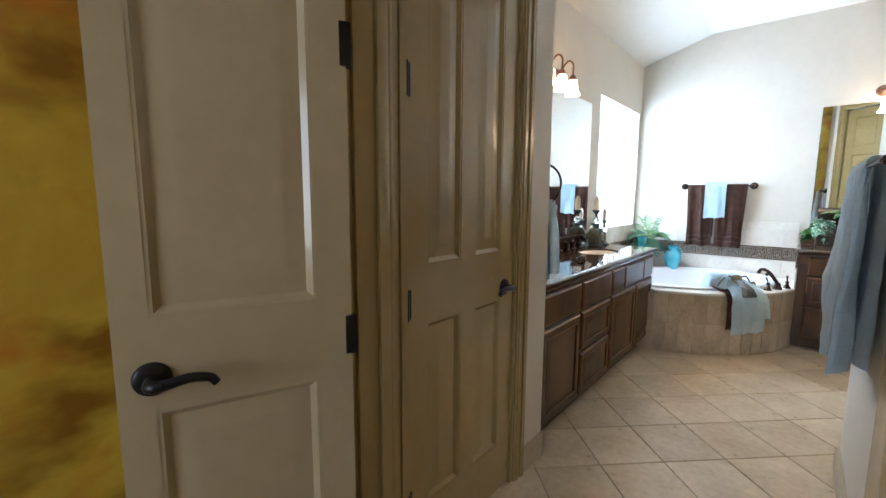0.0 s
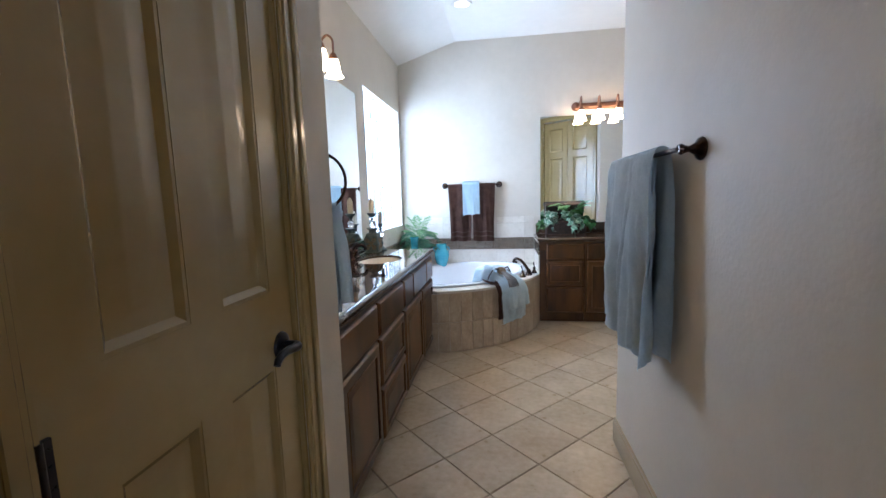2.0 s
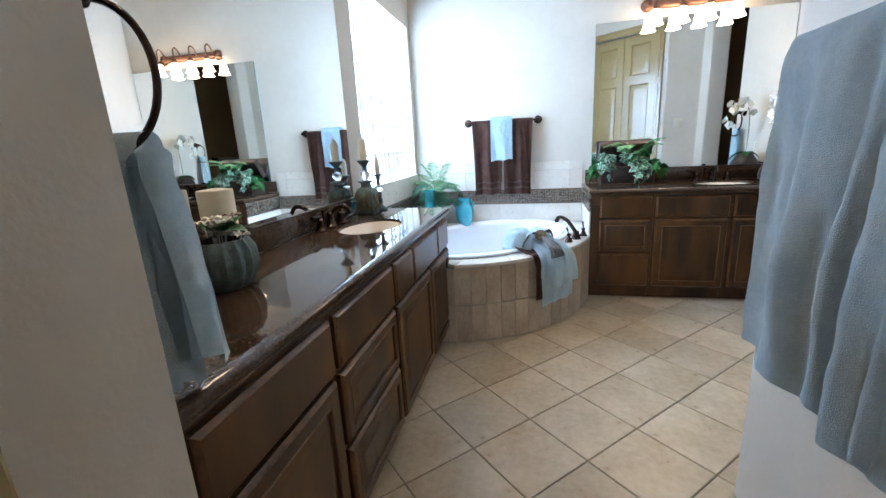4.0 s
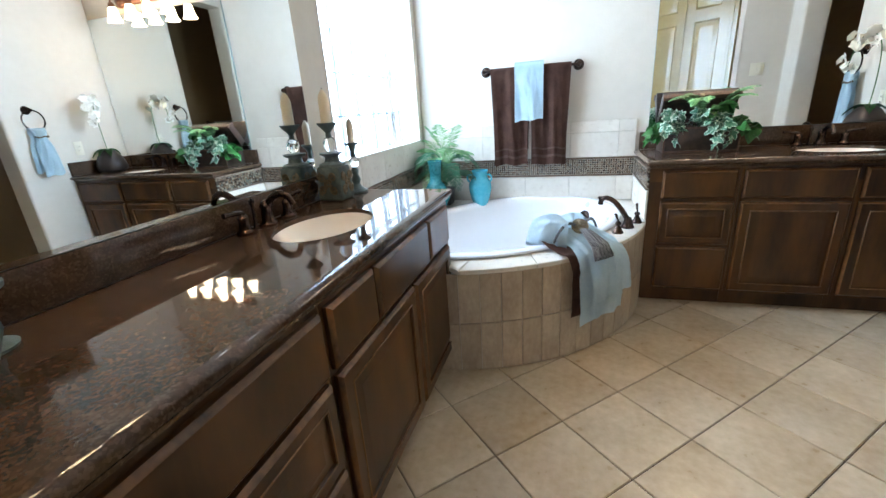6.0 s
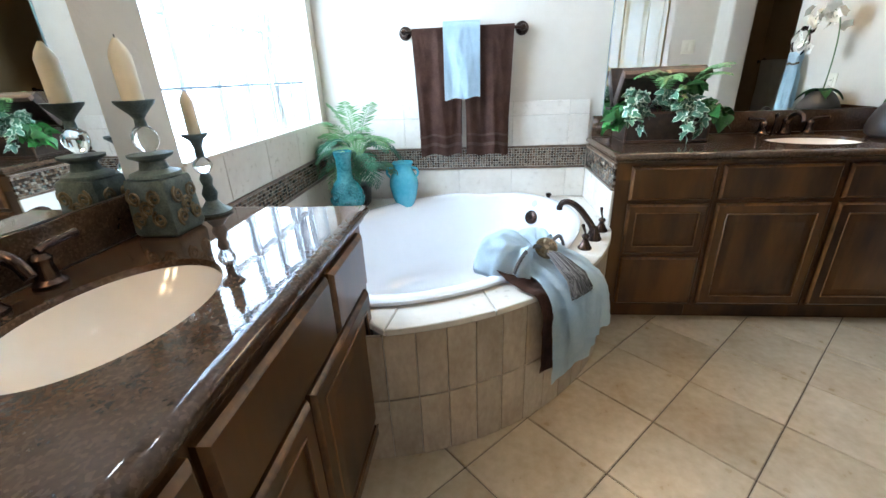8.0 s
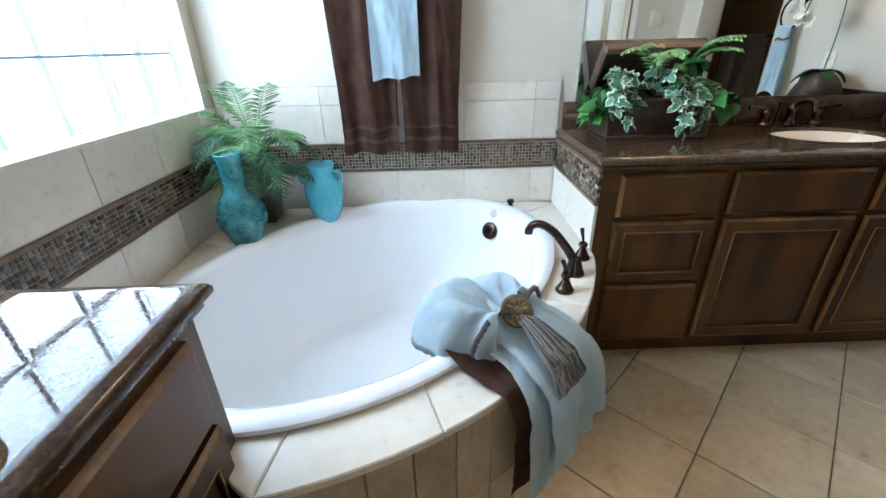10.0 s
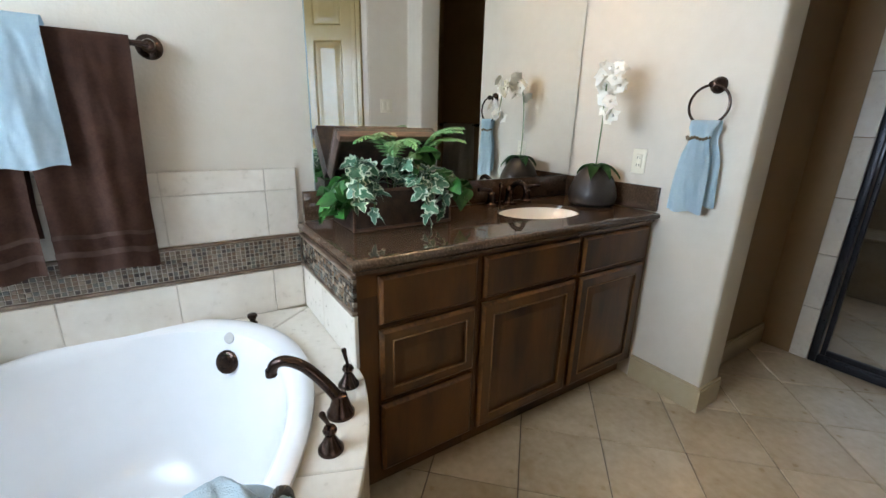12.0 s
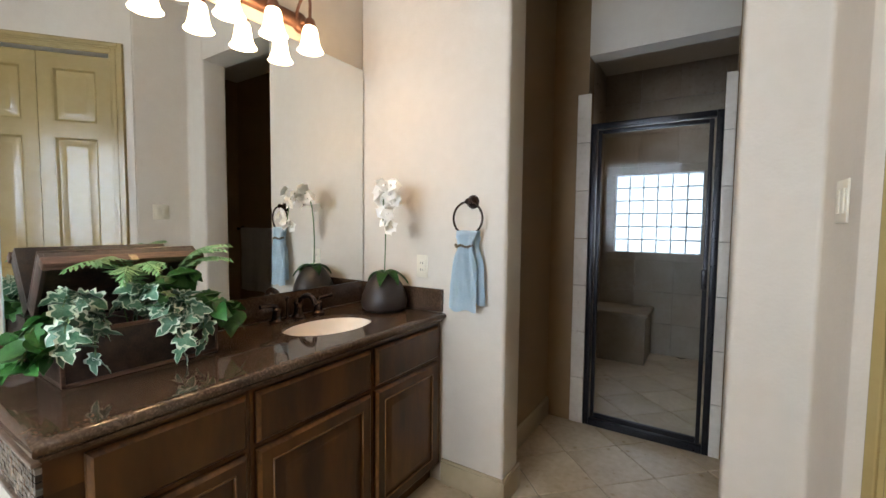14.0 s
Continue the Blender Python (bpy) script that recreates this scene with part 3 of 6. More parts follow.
def front(name, parent, m, w, h, raised, label=""):
    """A drawer or door front; local x across, z up, out towards -y."""
    bm = box(bmesh.new(), 0, -0.022, 0, w, 0, h, 0.0)
    f = min(bm.faces, key=lambda q: q.calc_center_median().y)
    res = bmesh.ops.bevel(bm, geom=list(f.edges), offset=0.011, segments=2, affect="EDGES", profile=0.35)
    for q in res["faces"]:
        q.material_index = 1
    if raised:
        f = min(bm.faces, key=lambda q: q.calc_center_median().y)
        edge = 0.052 if h > 0.3 else 0.042
        bmesh.ops.inset_region(bm, faces=[f], thickness=edge, depth=0)
        bmesh.ops.inset_region(bm, faces=[f], thickness=0.006, depth=-0.010)
    bm.transform(m)
    d = part(name, bm, WOOD, parent, label, smooth=25)
    d.data.materials.append(RUBBED)
    if raised:
        a, rings = edge + 0.006, []
        bm = bmesh.new()
        for inset, y in ((a, -0.012), (a + 0.004, -0.0125), (a + 0.034, -0.021), (a + 0.037, -0.021)):
            rings.append([bm.verts.new((x, y, z)) for x, z in ((inset, inset), (w - inset, inset), (w - inset, h - inset), (inset, h - inset))])
        for p, q in zip(rings, rings[1:]):
            for i in range(4):
                bm.faces.new((p[i], p[(i + 1) % 4], q[(i + 1) % 4], q[i]))
        bm.faces.new(rings[-1])
        bm.transform(m)
        part("panel", bm, WOOD, d, smooth=25)
        bm = bmesh.new()
        for r in ((edge - 0.003, edge - 0.003, w - edge + 0.003, edge + 0.003), (edge - 0.003, h - edge - 0.003, w - edge + 0.003, h - edge + 0.003), (edge - 0.003, edge + 0.003, edge + 0.003, h - edge - 0.003), (w - edge - 0.003, edge + 0.003, w - edge + 0.003, h - edge - 0.003)):
            box(bm, r[0], -0.0245, r[1], r[2], -0.0195, r[3], 0.002, 1)
        bm.transform(m)
        part("bead", bm, WOODEDGE, d, "lighter rubbed moulding edge")
    return d


def cabinet(m, w, depth, fronts, label, group, end=""):
    """A base cabinet; local x across, front face at y = 0, back at +depth."""
    c = new("vanity_cabinet")
    c.matrix_basis = m
    c.empty_display_size = 0.05
    tagged(c, label, "cabinet", group)
    bm = boxes((0, 0, 0.10, w, depth, 0.77))
    part("toe_kick", boxes((0.0, 0.055, 0, w, depth, 0.10)), WOOD, c, local=True, smooth=25)
    part("top_rail", boxes((0, 0, 0.77, w, 0.02, 0.855)), WOOD, c, local=True, smooth=25)
    part("back_rail", boxes((0, depth - 0.02, 0.77, w, depth, 0.855)), WOOD, c, local=True, smooth=25)
    if end:
        side = box(bmesh.new(), 0.0 if end == "first" else w - 0.018, 0.02, 0.77, 0.018 if end == "first" else w, depth - 0.02, 0.855)
        part("side_rail", side, WOOD, c, local=True, smooth=25)
    part("body", bm, WOOD, c, local=True, smooth=25)
    for x0, z0, x1, z1, raised, kind in fronts:
        front(kind, c, m @ pose(x0, 0, z0), x1 - x0, z1 - z0, raised)
    return c


ZD0, ZD1 = 0.665, 0.835
V2 = pose(0, 4.617, 0)
G2 = "cabinets of the tub-side vanity"
cabinet(V2 @ pose(0.012, 0, 0), 0.460, 0.55, [(0.07, ZD0 + 0.01, 0.444, ZD1, False, "drawer"), (0.07, 0.40, 0.444, 0.655, True, "drawer"), (0.07, 0.115, 0.444, 0.38, False, "drawer")], "dark stained wooden vanity cabinet with three drawers", G2, "first")
cabinet(V2 @ pose(0.474, 0, 0), 0.530, 0.55, [(0.014, ZD0 + 0.01, 0.516, ZD1, False, "drawer"), (0.014, 0.115, 0.516, 0.655, True, "door")], "dark stained wooden sink cabinet with one raised door", G2)
cabinet(V2 @ pose(1.006, 0, 0), 0.522, 0.55, [(0.016, ZD0 + 0.01, 0.476, ZD1, False, "drawer"), (0.016, 0.115, 0.476, 0.655, True, "door")], "dark stained wooden vanity cabinet with drawer and raised door", G2)
V1 = pose(-0.995, 0, 0, 0, 0, 90)
G1 = "cabinets of the window-side vanity"
cabinet(V1 @ pose(1.637, 0, 0), 0.535, 0.553, [(0.03, ZD0, 0.52, ZD1, False, "drawer"), (0.03, 0.115, 0.52, 0.645, True, "door")], "dark stained wooden vanity cabinet with drawer and raised door", G1)
cabinet(V1 @ pose(2.174, 0, 0), 0.531, 0.553, [(0.014, ZD0, 0.515, ZD1, False, "drawer"), (0.014, 0.40, 0.515, 0.645, True, "drawer"), (0.014, 0.115, 0.515, 0.38, True, "drawer")], "dark stained wooden vanity cabinet with three drawers", G1)
cabinet(V1 @ pose(2.707, 0, 0), 1.095, 0.553, [(0.014, ZD0, 0.262, ZD1, False, "drawer"), (0.278, ZD0, 0.758, ZD1, False, "drawer"), (0.775, ZD0, 1.05, ZD1, False, "drawer"), (0.014, 0.115, 0.565, 0.645, True, "door"), (0.580, 0.115, 1.05, 0.645, True, "door")], "dark stained wooden sink cabinet with two raised doors", G1, "last")


def counter(name, x0, y0, x1, y1, cx, cy, a, b, label):
    """A stone top with a rounded edge and an oval hole."""
    bm = bmesh.new()
    angles = sorted([2 * math.pi * i / 64 for i in range(64)] + [math.atan2(y - cy, x - cx) % (2 * math.pi) for x in (x0, x1) for y in (y0, y1)])

    def edge(t):
        c, s = math.cos(t), math.sin(t)
        k = min([(x1 - cx) / c if c > 1e-9 else 9e9, (x0 - cx) / c if c < -1e-9 else 9e9, (y1 - cy) / s if s > 1e-9 else 9e9, (y0 - cy) / s if s < -1e-9 else 9e9])
        return cx + k * c, cy + k * s

    def grown(p, d):
        return (p[0] + d * (1 if p[0] > x1 - 1e-6 else -1 if p[0] < x0 + 1e-6 else 0), p[1] + d * (1 if p[1] > y1 - 1e-6 else -1 if p[1] < y0 + 1e-6 else 0))

    loops = []
    for k, z in ((1.0, ZT - 0.020), (1.0, ZT - 0.005), (1.012, ZT - 0.001)):
        loops.append([bm.verts.new((cx + k * a * math.cos(t), cy + k * b * math.sin(t), z)) for t in angles])
    loops.append([bm.verts.new((*grown(edge(t), -0.02), ZT)) for t in angles])
    rim = []
    for d, z in ((-0.02, ZT), (-0.008, ZT - 0.001), (0.002, ZT - 0.005), (0.008, ZT - 0.014), (0.008, ZT - 0.024), (0.001, ZT - 0.032), (-0.006, ZT - 0.036), (-0.008, ZT - 0.046), (-0.03, ZT - 0.046)):
        rim.append([(*grown(edge(t), d), z) for t in angles])
    n = len(angles)
    for p, q in zip(loops, loops[1:]):
        for i in range(n):
            bm.faces.new((p[i], p[(i + 1) % n], q[(i + 1) % n], q[i]))
    top = thing(name, ((x0 + x1) / 2, (y0 + y1) / 2, ZT - 0.046), label, "countertop", "granite countertops")
    part("slab", bm, GRANITE, top, smooth=35)
    bm = bmesh.new()
    loops = [[bm.verts.new(co) for co in lp] for lp in rim]
    for p, q in zip(loops, loops[1:]):
        for i in range(n):
            bm.faces.new((p[i], p[(i + 1) % n], q[(i + 1) % n], q[i]))
    part("edge", bm, GRANITE, top, "rounded granite edge", smooth=35)


S1, S2 = (-1.270, 3.21), (1.02, 4.875)
counter("countertop", XW + 0.012, YD + 0.012, -0.978, 3.835, *S1, 0.155, 0.215, "polished dark brown granite countertop with an oval sink")
counter("countertop", 0.0, 4.588, XE - 0.012, YN - 0.012, *S2, 0.215, 0.155, "polished dark brown granite countertop with an oval sink")
for r in ((XW, YD, ZT, XW + 0.02, 3.835, 1.005), (0.02, YN - 0.02, ZT, XE, YN, 1.015), (XE - 0.02, 4.60, ZT, XE, YN - 0.02, 1.015)):
    tagged(new("backsplash", finish(boxes(r, bevel=0.002), "backsplash", GRANITE, 30)), "dark brown granite backsplash strip on the wall", "backsplash")


def sink(cx, cy, rz):
    s = thing("sink", (cx, cy, ZT - 0.138), "undermounted oval biscuit porcelain sink", "sink", "undermounted sinks", rz)
    prof = [(0.0, 0.030), (0.05, 0.031), (0.11, 0.044), (0.170, 0.078), (0.202, 0.112), (0.212, 0.122), (0.225, 0.122), (0.225, 0.115), (0.215, 0.10), (0.18, 0.065), (0.11, 0.03), (0.0, 0.015)]
    part("bowl", lathe(prof, 48, None, 0.73), PORCELAIN, s, local=True)
    part("drain", lathe([(0, 0.036), (0.016, 0.036), (0.022, 0.034), (0.024, 0.030)], 20), BRONZE, s, "bronze sink drain", local=True)


sink(*S1, 90)
sink(*S2, 0)


def faucet(x, y, rz):
    f = thing("faucet", (x, y, ZT), "oil-rubbed bronze widespread faucet on the countertop", "faucet", "widespread faucets", rz)
    base = [(0.027, 0.0), (0.027, 0.006), (0.019, 0.012), (0.015, 0.035), (0.018, 0.045), (0.012, 0.052), (0.0, 0.055)]
    sp = part("spout_base", lathe([(0.028, 0), (0.028, 0.006), (0.020, 0.014), (0.017, 0.045), (0.020, 0.055), (0.014, 0.066), (0.0, 0.075)], 20), BRONZE, f, local=True)
    pts = curve_points([(0, 0, 0.04), (0, -0.025, 0.075), (0, -0.06, 0.088), (0, -0.09, 0.080), (0, -0.105, 0.058)], 18)
    part("spout", tube(pts, [0.011 - 0.0001 * i for i in range(19)], 12), BRONZE, sp, local=True)
    part("lift_rod", lathe([(0.011, 0), (0.011, 0.004), (0.006, 0.010), (0.0045, 0.062), (0.0085, 0.070), (0.0085, 0.078), (0.0, 0.084)], 14, pose(-0.045, 0.012, 0)), BRONZE, f, "slim lift rod with a knob", local=True)
    f.scale = (1.12, 1.12, 1.28)
    for sx in (-1, 1):
        h = part("handle", lathe(base, 20, pose(sx * 0.105, 0, 0)), BRONZE, f, local=True)
        part("lever", tube([(sx * 0.105, 0, 0.055), (sx * 0.12, 0.0, 0.060), (sx * 0.165, -0.004, 0.064), (sx * 0.180, -0.004, 0.064)], [0.008, 0.007, 0.0055, 0.0075], 10), BRONZE, h, local=True)


faucet(-1.482, 3.18, 90)
faucet(1.02, 5.085, 0)

# mirrors
for at, r in (((XW, 2.63, 1.005), (XW + 0.002, YD + 0.02, 1.007, XW + 0.010, 3.615, 2.20)), ((0.79, YN, 1.015), (0.07, YN - 0.010, 1.017, XE - 0.008, YN - 0.002, 2.205))):
    bm = boxes(r)
    n_ax = 0 if at[0] == XW else 1
    es = [e for e in bm.edges if (e.verts[0].co[n_ax] > XW + 0.006 if n_ax == 0 else e.verts[0].co[1] < YN - 0.006) and abs(e.verts[0].co[n_ax] - e.verts[1].co[n_ax]) < 1e-6]
    bmesh.ops.bevel(bm, geom=es, offset=0.0008, segments=1, affect="EDGES")
    if n_ax:
        for q in bm.verts:
            q.co.y -= 0.006 + 0.007 * (q.co.x - 0.07) / 1.45 if q.co.y < YN - 0.006 else 0.0
    else:
        for q in bm.verts:
            q.co.x += 0.013 * (3.615 - q.co.y) / 1.96 if q.co.x > XW + 0.006 else 0.0
    me = finish(bm, "mirror", MIRROR, 20)
    me.materials.append(GLASSEDGE)
    for p in me.polygons:
        p.material_index = 0 if abs(p.normal[n_ax]) > 0.9 else 1
    tagged(new("mirror", me), "large frameless wall mirror above the vanity", "mirror", "vanity mirrors")


def vanity_light(at, rz):
    v = thing("vanity_light", at, "copper bar wall light with four lit frosted bell shades", "wall light", "vanity lights", rz)
    bm = tube([(-0.30, -0.012, 0), (0.30, -0.012, 0)], 0.034, 16)
    for q in bm.verts:
        q.co.y = -0.002 if q.co.y > -0.012 else q.co.y * 0.75
    part("backplate", bm, COPPER, v, local=True)
    for s in (-1, 1):
        bm = lathe([(0.0, 0.040), (0.010, 0.036), (0.016, 0.028), (0.036, 0.024), (0.046, 0.014), (0.048, 0.0)], 20, pose(s * 0.325, -0.002, 0, 90, 0, 0))
        part("rosette", bm, COPPER, v, local=True)
    for i in range(4):
        x = (i - 1.5) * 0.19
        pts = curve_points([(x, -0.03, 0.0), (x, -0.055, 0.055), (x, -0.095, 0.085), (x, -0.128, 0.055), (x, -0.130, 0.0), (x, -0.130, -0.03)], 20)
        a = part("arm", tube(pts, 0.007, 8), COPPER, v, local=True)
        part("socket", lathe([(0.0, 0.0), (0.012, 0.0), (0.022, -0.012), (0.026, -0.040), (0.024, -0.046)], 16, pose(x, -0.130, -0.025)), COPPER, a, local=True)
        prof = [(0.020, -0.060), (0.028, -0.068), (0.034, -0.090), (0.038, -0.125), (0.046, -0.155), (0.058, -0.172), (0.055, -0.172), (0.042, -0.153), (0.034, -0.122), (0.029, -0.090), (0.020, -0.070), (0.0, -0.066)]
        part("shade", lathe(prof, 24, pose(x, -0.130, 0)), SHADE, a, "lit frosted white glass bell shade", local=True)


vanity_light((XW, 2.615, 2.30), 90)
vanity_light((0.78, YN, 2.30), 0)

# ---------------------------------------------------------------- tub
ANG = radians(48)
TX, TY, TA, TB = -0.80, 4.51, 0.80, 0.565


def oval(k, t, a=TA, b=TB):
    x, y = k * a * math.cos(t), k * b * math.sin(t)
    return TX + x * math.cos(ANG) - y * math.sin(ANG), TY + x * math.sin(ANG) + y * math.cos(ANG)


bm = bmesh.new()
rings = []
for k, z in ((0.95, ZB + 0.001), (0.99, ZB + 0.001), (1.005, ZB + 0.008), (1.003, ZB + 0.019), (0.98, ZB + 0.027), (0.93, ZB + 0.025), (0.90, ZB + 0.012), (0.885, ZB - 0.02), (0.85, 0.40), (0.80, 0.26), (0.74, 0.16), (0.64, 0.105), (0.4, 0.085), (0.05, 0.08)):
    rings.append([bm.verts.new((*oval(k, 2 * math.pi * i / 72, TA + (0.0 if z > 0.3 else -0.06)), z)) for i in range(72)])
for p, q in zip(rings, rings[1:]):
    for i in range(72):
        bm.faces.new((p[i], p[(i + 1) % 72], q[(i + 1) % 72], q[i]))
bm.faces.new(rings[-1])
bmesh.ops.recalc_face_normals(bm, faces=bm.faces)
tub = thing("bathtub", (TX, TY, 0.08), "white oval drop-in bathtub in a tiled deck", "bathtub")
part("basin", bm, ACRYLIC, tub)
ox, oy = oval(0.858, radians(-3))
ex, ey = oval(0.90, radians(-14))
wx, wy = (TX - ox), (TY - oy)
to_c = Vector((wx, wy, 0.25)).normalized().to_track_quat("Z", "Y").to_matrix().to_4x4()
part("overflow", lathe([(0, 0.014), (0.018, 0.013), (0.022, 0.009), (0.036, 0.008), (0.041, 0.004), (0.042, -0.004)], 28, Matrix.Translation((ox, oy, 0.462)) @ to_c), BRONZE, tub, "bronze overflow plate")
bx, by = oval(0.893, radians(-3))
part("badge", lathe([(0, 0.006), (0.018, 0.005), (0.021, 0.0)], 20, Matrix.Translation((bx, by, ZB - 0.005)) @ to_c), BADGE, tub, "small pale metal badge")
knob = thing("deck_knob", (-0.215, 5.085, ZB), "small dark bronze knob on the tub deck", "knob")
part("knob", lathe([(0.016, 0), (0.016, 0.006), (0.010, 0.012), (0.012, 0.022), (0.018, 0.030), (0.016, 0.040), (0.0, 0.043)], 18), BRONZE, knob, local=True)
part("drain", lathe([(0, 0.010), (0.03, 0.010), (0.036, 0.004), (0.037, 0.0)], 24, pose(-0.62, 4.62, 0.086)), BRONZE, tub, "bronze tub drain")

# tiled deck in slabs round the tub


def deck_edge(t):
    """Where the way t from the tub's centre meets the deck's outline."""
    c, s = math.cos(t), math.sin(t)
    best = 9e9
    if s > 1e-9:
        best = min(best, (YN - TY) / s)
    if c < -1e-9:
        best = min(best, (XW - TX) / c)
    if c > 1e-9:
        k = (0.012 - TX) / c
        if TY + k * s > 4.55:
            best = min(best, k)
    if s < -1e-9:
        k = (3.72 - TY) / s
        if TX + k * c < -0.972:
            best = min(best, k)
    r = CR + 0.006
    bq, cq = (TX - CX) * c + (TY - CY) * s, (TX - CX) ** 2 + (TY - CY) ** 2 - r * r
    k = -bq + math.sqrt(bq * bq - cq)
    if TX + k * c > -0.972:
        best = min(best, k)
    return TX + best * c, TY + best * s


def slab(t0, t1):
    bm = bmesh.new()
    n = 7
    top, low = [], []
    for i in range(n):
        t = t0 + (t1 - t0) * i / (n - 1)
        u = t - ANG
        k = TA * TB / math.hypot(TB * math.cos(u), TA * math.sin(u)) * 0.955
        e = deck_edge(t)
        a = (TX + k * math.cos(t), TY + k * math.sin(t))
        top.append((bm.verts.new((*a, ZB)), bm.verts.new((e[0], e[1], ZB))))
        low.append((bm.verts.new((*a, ZB - 0.025)), bm.verts.new((e[0], e[1], ZB - 0.022))))
    for i in range(n - 1):
        bm.faces.new((top[i][0], top[i][1], top[i + 1][1], top[i + 1][0]))
        bm.faces.new((top[i][1], low[i][1], low[i + 1][1], top[i + 1][1]))
        bm.faces.new((low[i][0], low[i + 1][0], low[i + 1][1], low[i][1]))
        bm.faces.new((top[i][0], top[i + 1][0], low[i + 1][0], low[i][0]))
    for i in (0, n - 1):
        bm.faces.new((top[i][0], low[i][0], low[i][1], top[i][1]))
    bmesh.ops.recalc_face_normals(bm, faces=bm.faces)
    es = [e for e in bm.edges if e.calc_face_angle(0) > 0.9]
    bmesh.ops.bevel(bm, geom=es, offset=0.003, segments=1, affect="EDGES")
    return bm


deck = thing("tub_deck", (-0.6, 4.2, 0), "cream tiled tub deck with a curved tiled front", "tub surround")
cuts = [-158, -126, -98, -72, -47, -22, 3, 38, 78, 118, 160, 202]
for a, b in zip(cuts, cuts[1:]):
    part("deck_tile", slab(radians(a + 0.14), radians(b - 0.14)), WALLTILE, deck, smooth=20)
    bed = slab(radians(a), radians(b))
    bmesh.ops.translate(bed, verts=bed.verts, vec=(0, 0, -0.003))
    bmesh.ops.scale(bed, verts=bed.verts, vec=(0.998, 0.998, 1), space=Matrix.Translation((-TX, -TY, 0)))
    part("grout_bed", bed, PALEGROUT, deck, smooth=20)
core = bmesh.new()
N = 40
lo, hi = [], []
for i in range(N + 1):
    t = radians(-88 + 78 * i / N)
    p = (CX + (CR - 0.012) * math.cos(t), CY + (CR - 0.012) * math.sin(t))
    lo.append(core.verts.new((*p, 0)))
    hi.append(core.verts.new((*p, ZB - 0.024)))
for i in range(N):
    core.faces.new((lo[i], lo[i + 1], hi[i + 1], hi[i]))
part("skirt_core", core, PALEGROUT, deck, "pale grout behind the skirt tiles")
nt = 15
for row, (za, zb) in enumerate(((0.004, 0.262), (0.266, ZB - 0.026))):
    for i in range(nt):
        t0, t1 = radians(-84 + 74 * i / nt), radians(-84 + 74 * (i + 1) / nt)
        g = 0.0012
        bm = bmesh.new()
        pts = [(CX + r * math.cos(t), CY + r * math.sin(t)) for r in (CR - 0.011,) for t in (t0 + g, (t0 + t1) / 2, t1 - g)] + [(CX + CR * math.cos(t), CY + CR * math.sin(t)) for t in (t1 - g, (t0 + t1) / 2, t0 + g)]
        bm = prism(pts, za, zb)
        bmesh.ops.bevel(bm, geom=[e for e in bm.edges if e.calc_face_angle(0) > 0.9], offset=0.0015, segments=1, affect="EDGES")
        part("skirt_tile", bm, SKIRT, deck, smooth=30)

# tub filler with two lever handles, on the deck
fx, fy = -0.110, 4.435
filler = thing("tub_faucet", (fx, fy, ZB), "oil-rubbed bronze tub filler with two lever handles", "faucet", rz=60)
part("spout_base", lathe([(0.036, 0), (0.036, 0.008), (0.030, 0.016), (0.026, 0.030), (0.020, 0.048), (0.018, 0.06), (0.0, 0.066)], 24), BRONZE, filler, local=True)
pts = curve_points([(0, 0, 0.04), (0, 0.03, 0.085), (0, 0.08, 0.138), (0, 0.125, 0.158), (0, 0.155, 0.150), (0, 0.166, 0.128)], 22)
part("spout", tube(pts, [0.0155 - 0.0001 * i for i in range(23)], 12), BRONZE, filler, local=True)
part("spout_tip", lathe([(0.0, 0.004), (0.010, 0.0), (0.0145, 0.003), (0.0140, 0.02)], 16, pose(0, 0.167, 0.114)), BRONZE, filler, local=True)
for s in (-1, 1):
    b = part("handle", lathe([(0.030, 0), (0.030, 0.006), (0.024, 0.014), (0.015, 0.032), (0.010, 0.042), (0.015, 0.048), (0.017, 0.055), (0.013, 0.063), (0.0, 0.067)], 20, pose(s * 0.125, 0, 0)), BRONZE, filler, local=True)
    part("lever", tube([(s * 0.125, 0, 0.060), (s * 0.127, 0.002, 0.072), (s * 0.133, 0.008, 0.092), (s * 0.138, 0.012, 0.108), (s * 0.139, 0.013, 0.112)], [0.005, 0.0045, 0.006, 0.0078, 0.005], 12), BRONZE, b, local=True)

# ---------------------------------------------------------------- glass block windows, backdrop of pale sky


def block_window(name, x0, x1, ya, yb, za, zb, nx, nz, label, mortar, j):
    py, pz = (yb - ya) / nx, (zb - za) / nz
    bm = bmesh.new()
    xm = (x0 + x1) / 2
    for i in range(nx + 1):
        y = ya + i * py
        box(bm, xm - 0.012, max(ya, y - j), za, xm + 0.012, min(yb, y + j), zb)
    for i in range(nz + 1):
        z = za + i * pz
        box(bm, xm - 0.011, ya, max(za, z - j), xm + 0.011, yb, min(zb, z + j))
    w = solid(name, bm, mortar, label, "window", smooth=20)
    b = box(bmesh.new(), x0 - xm, -py / 2 + j, -pz / 2 + j, x1 - xm, py / 2 - j, pz / 2 - j, 0.006, 2)
    me = finish(b, "glass_block", BLOCK, 40)
    for i in range(nx):
        for k in range(nz):
            g = share("glass_block", me, w, pose(xm, ya + (i + 0.5) * py, za + (k + 0.5) * pz, 180 * (k % 2), 0, 0))
            g.visible_shadow = False
    w.visible_shadow = False
    return w


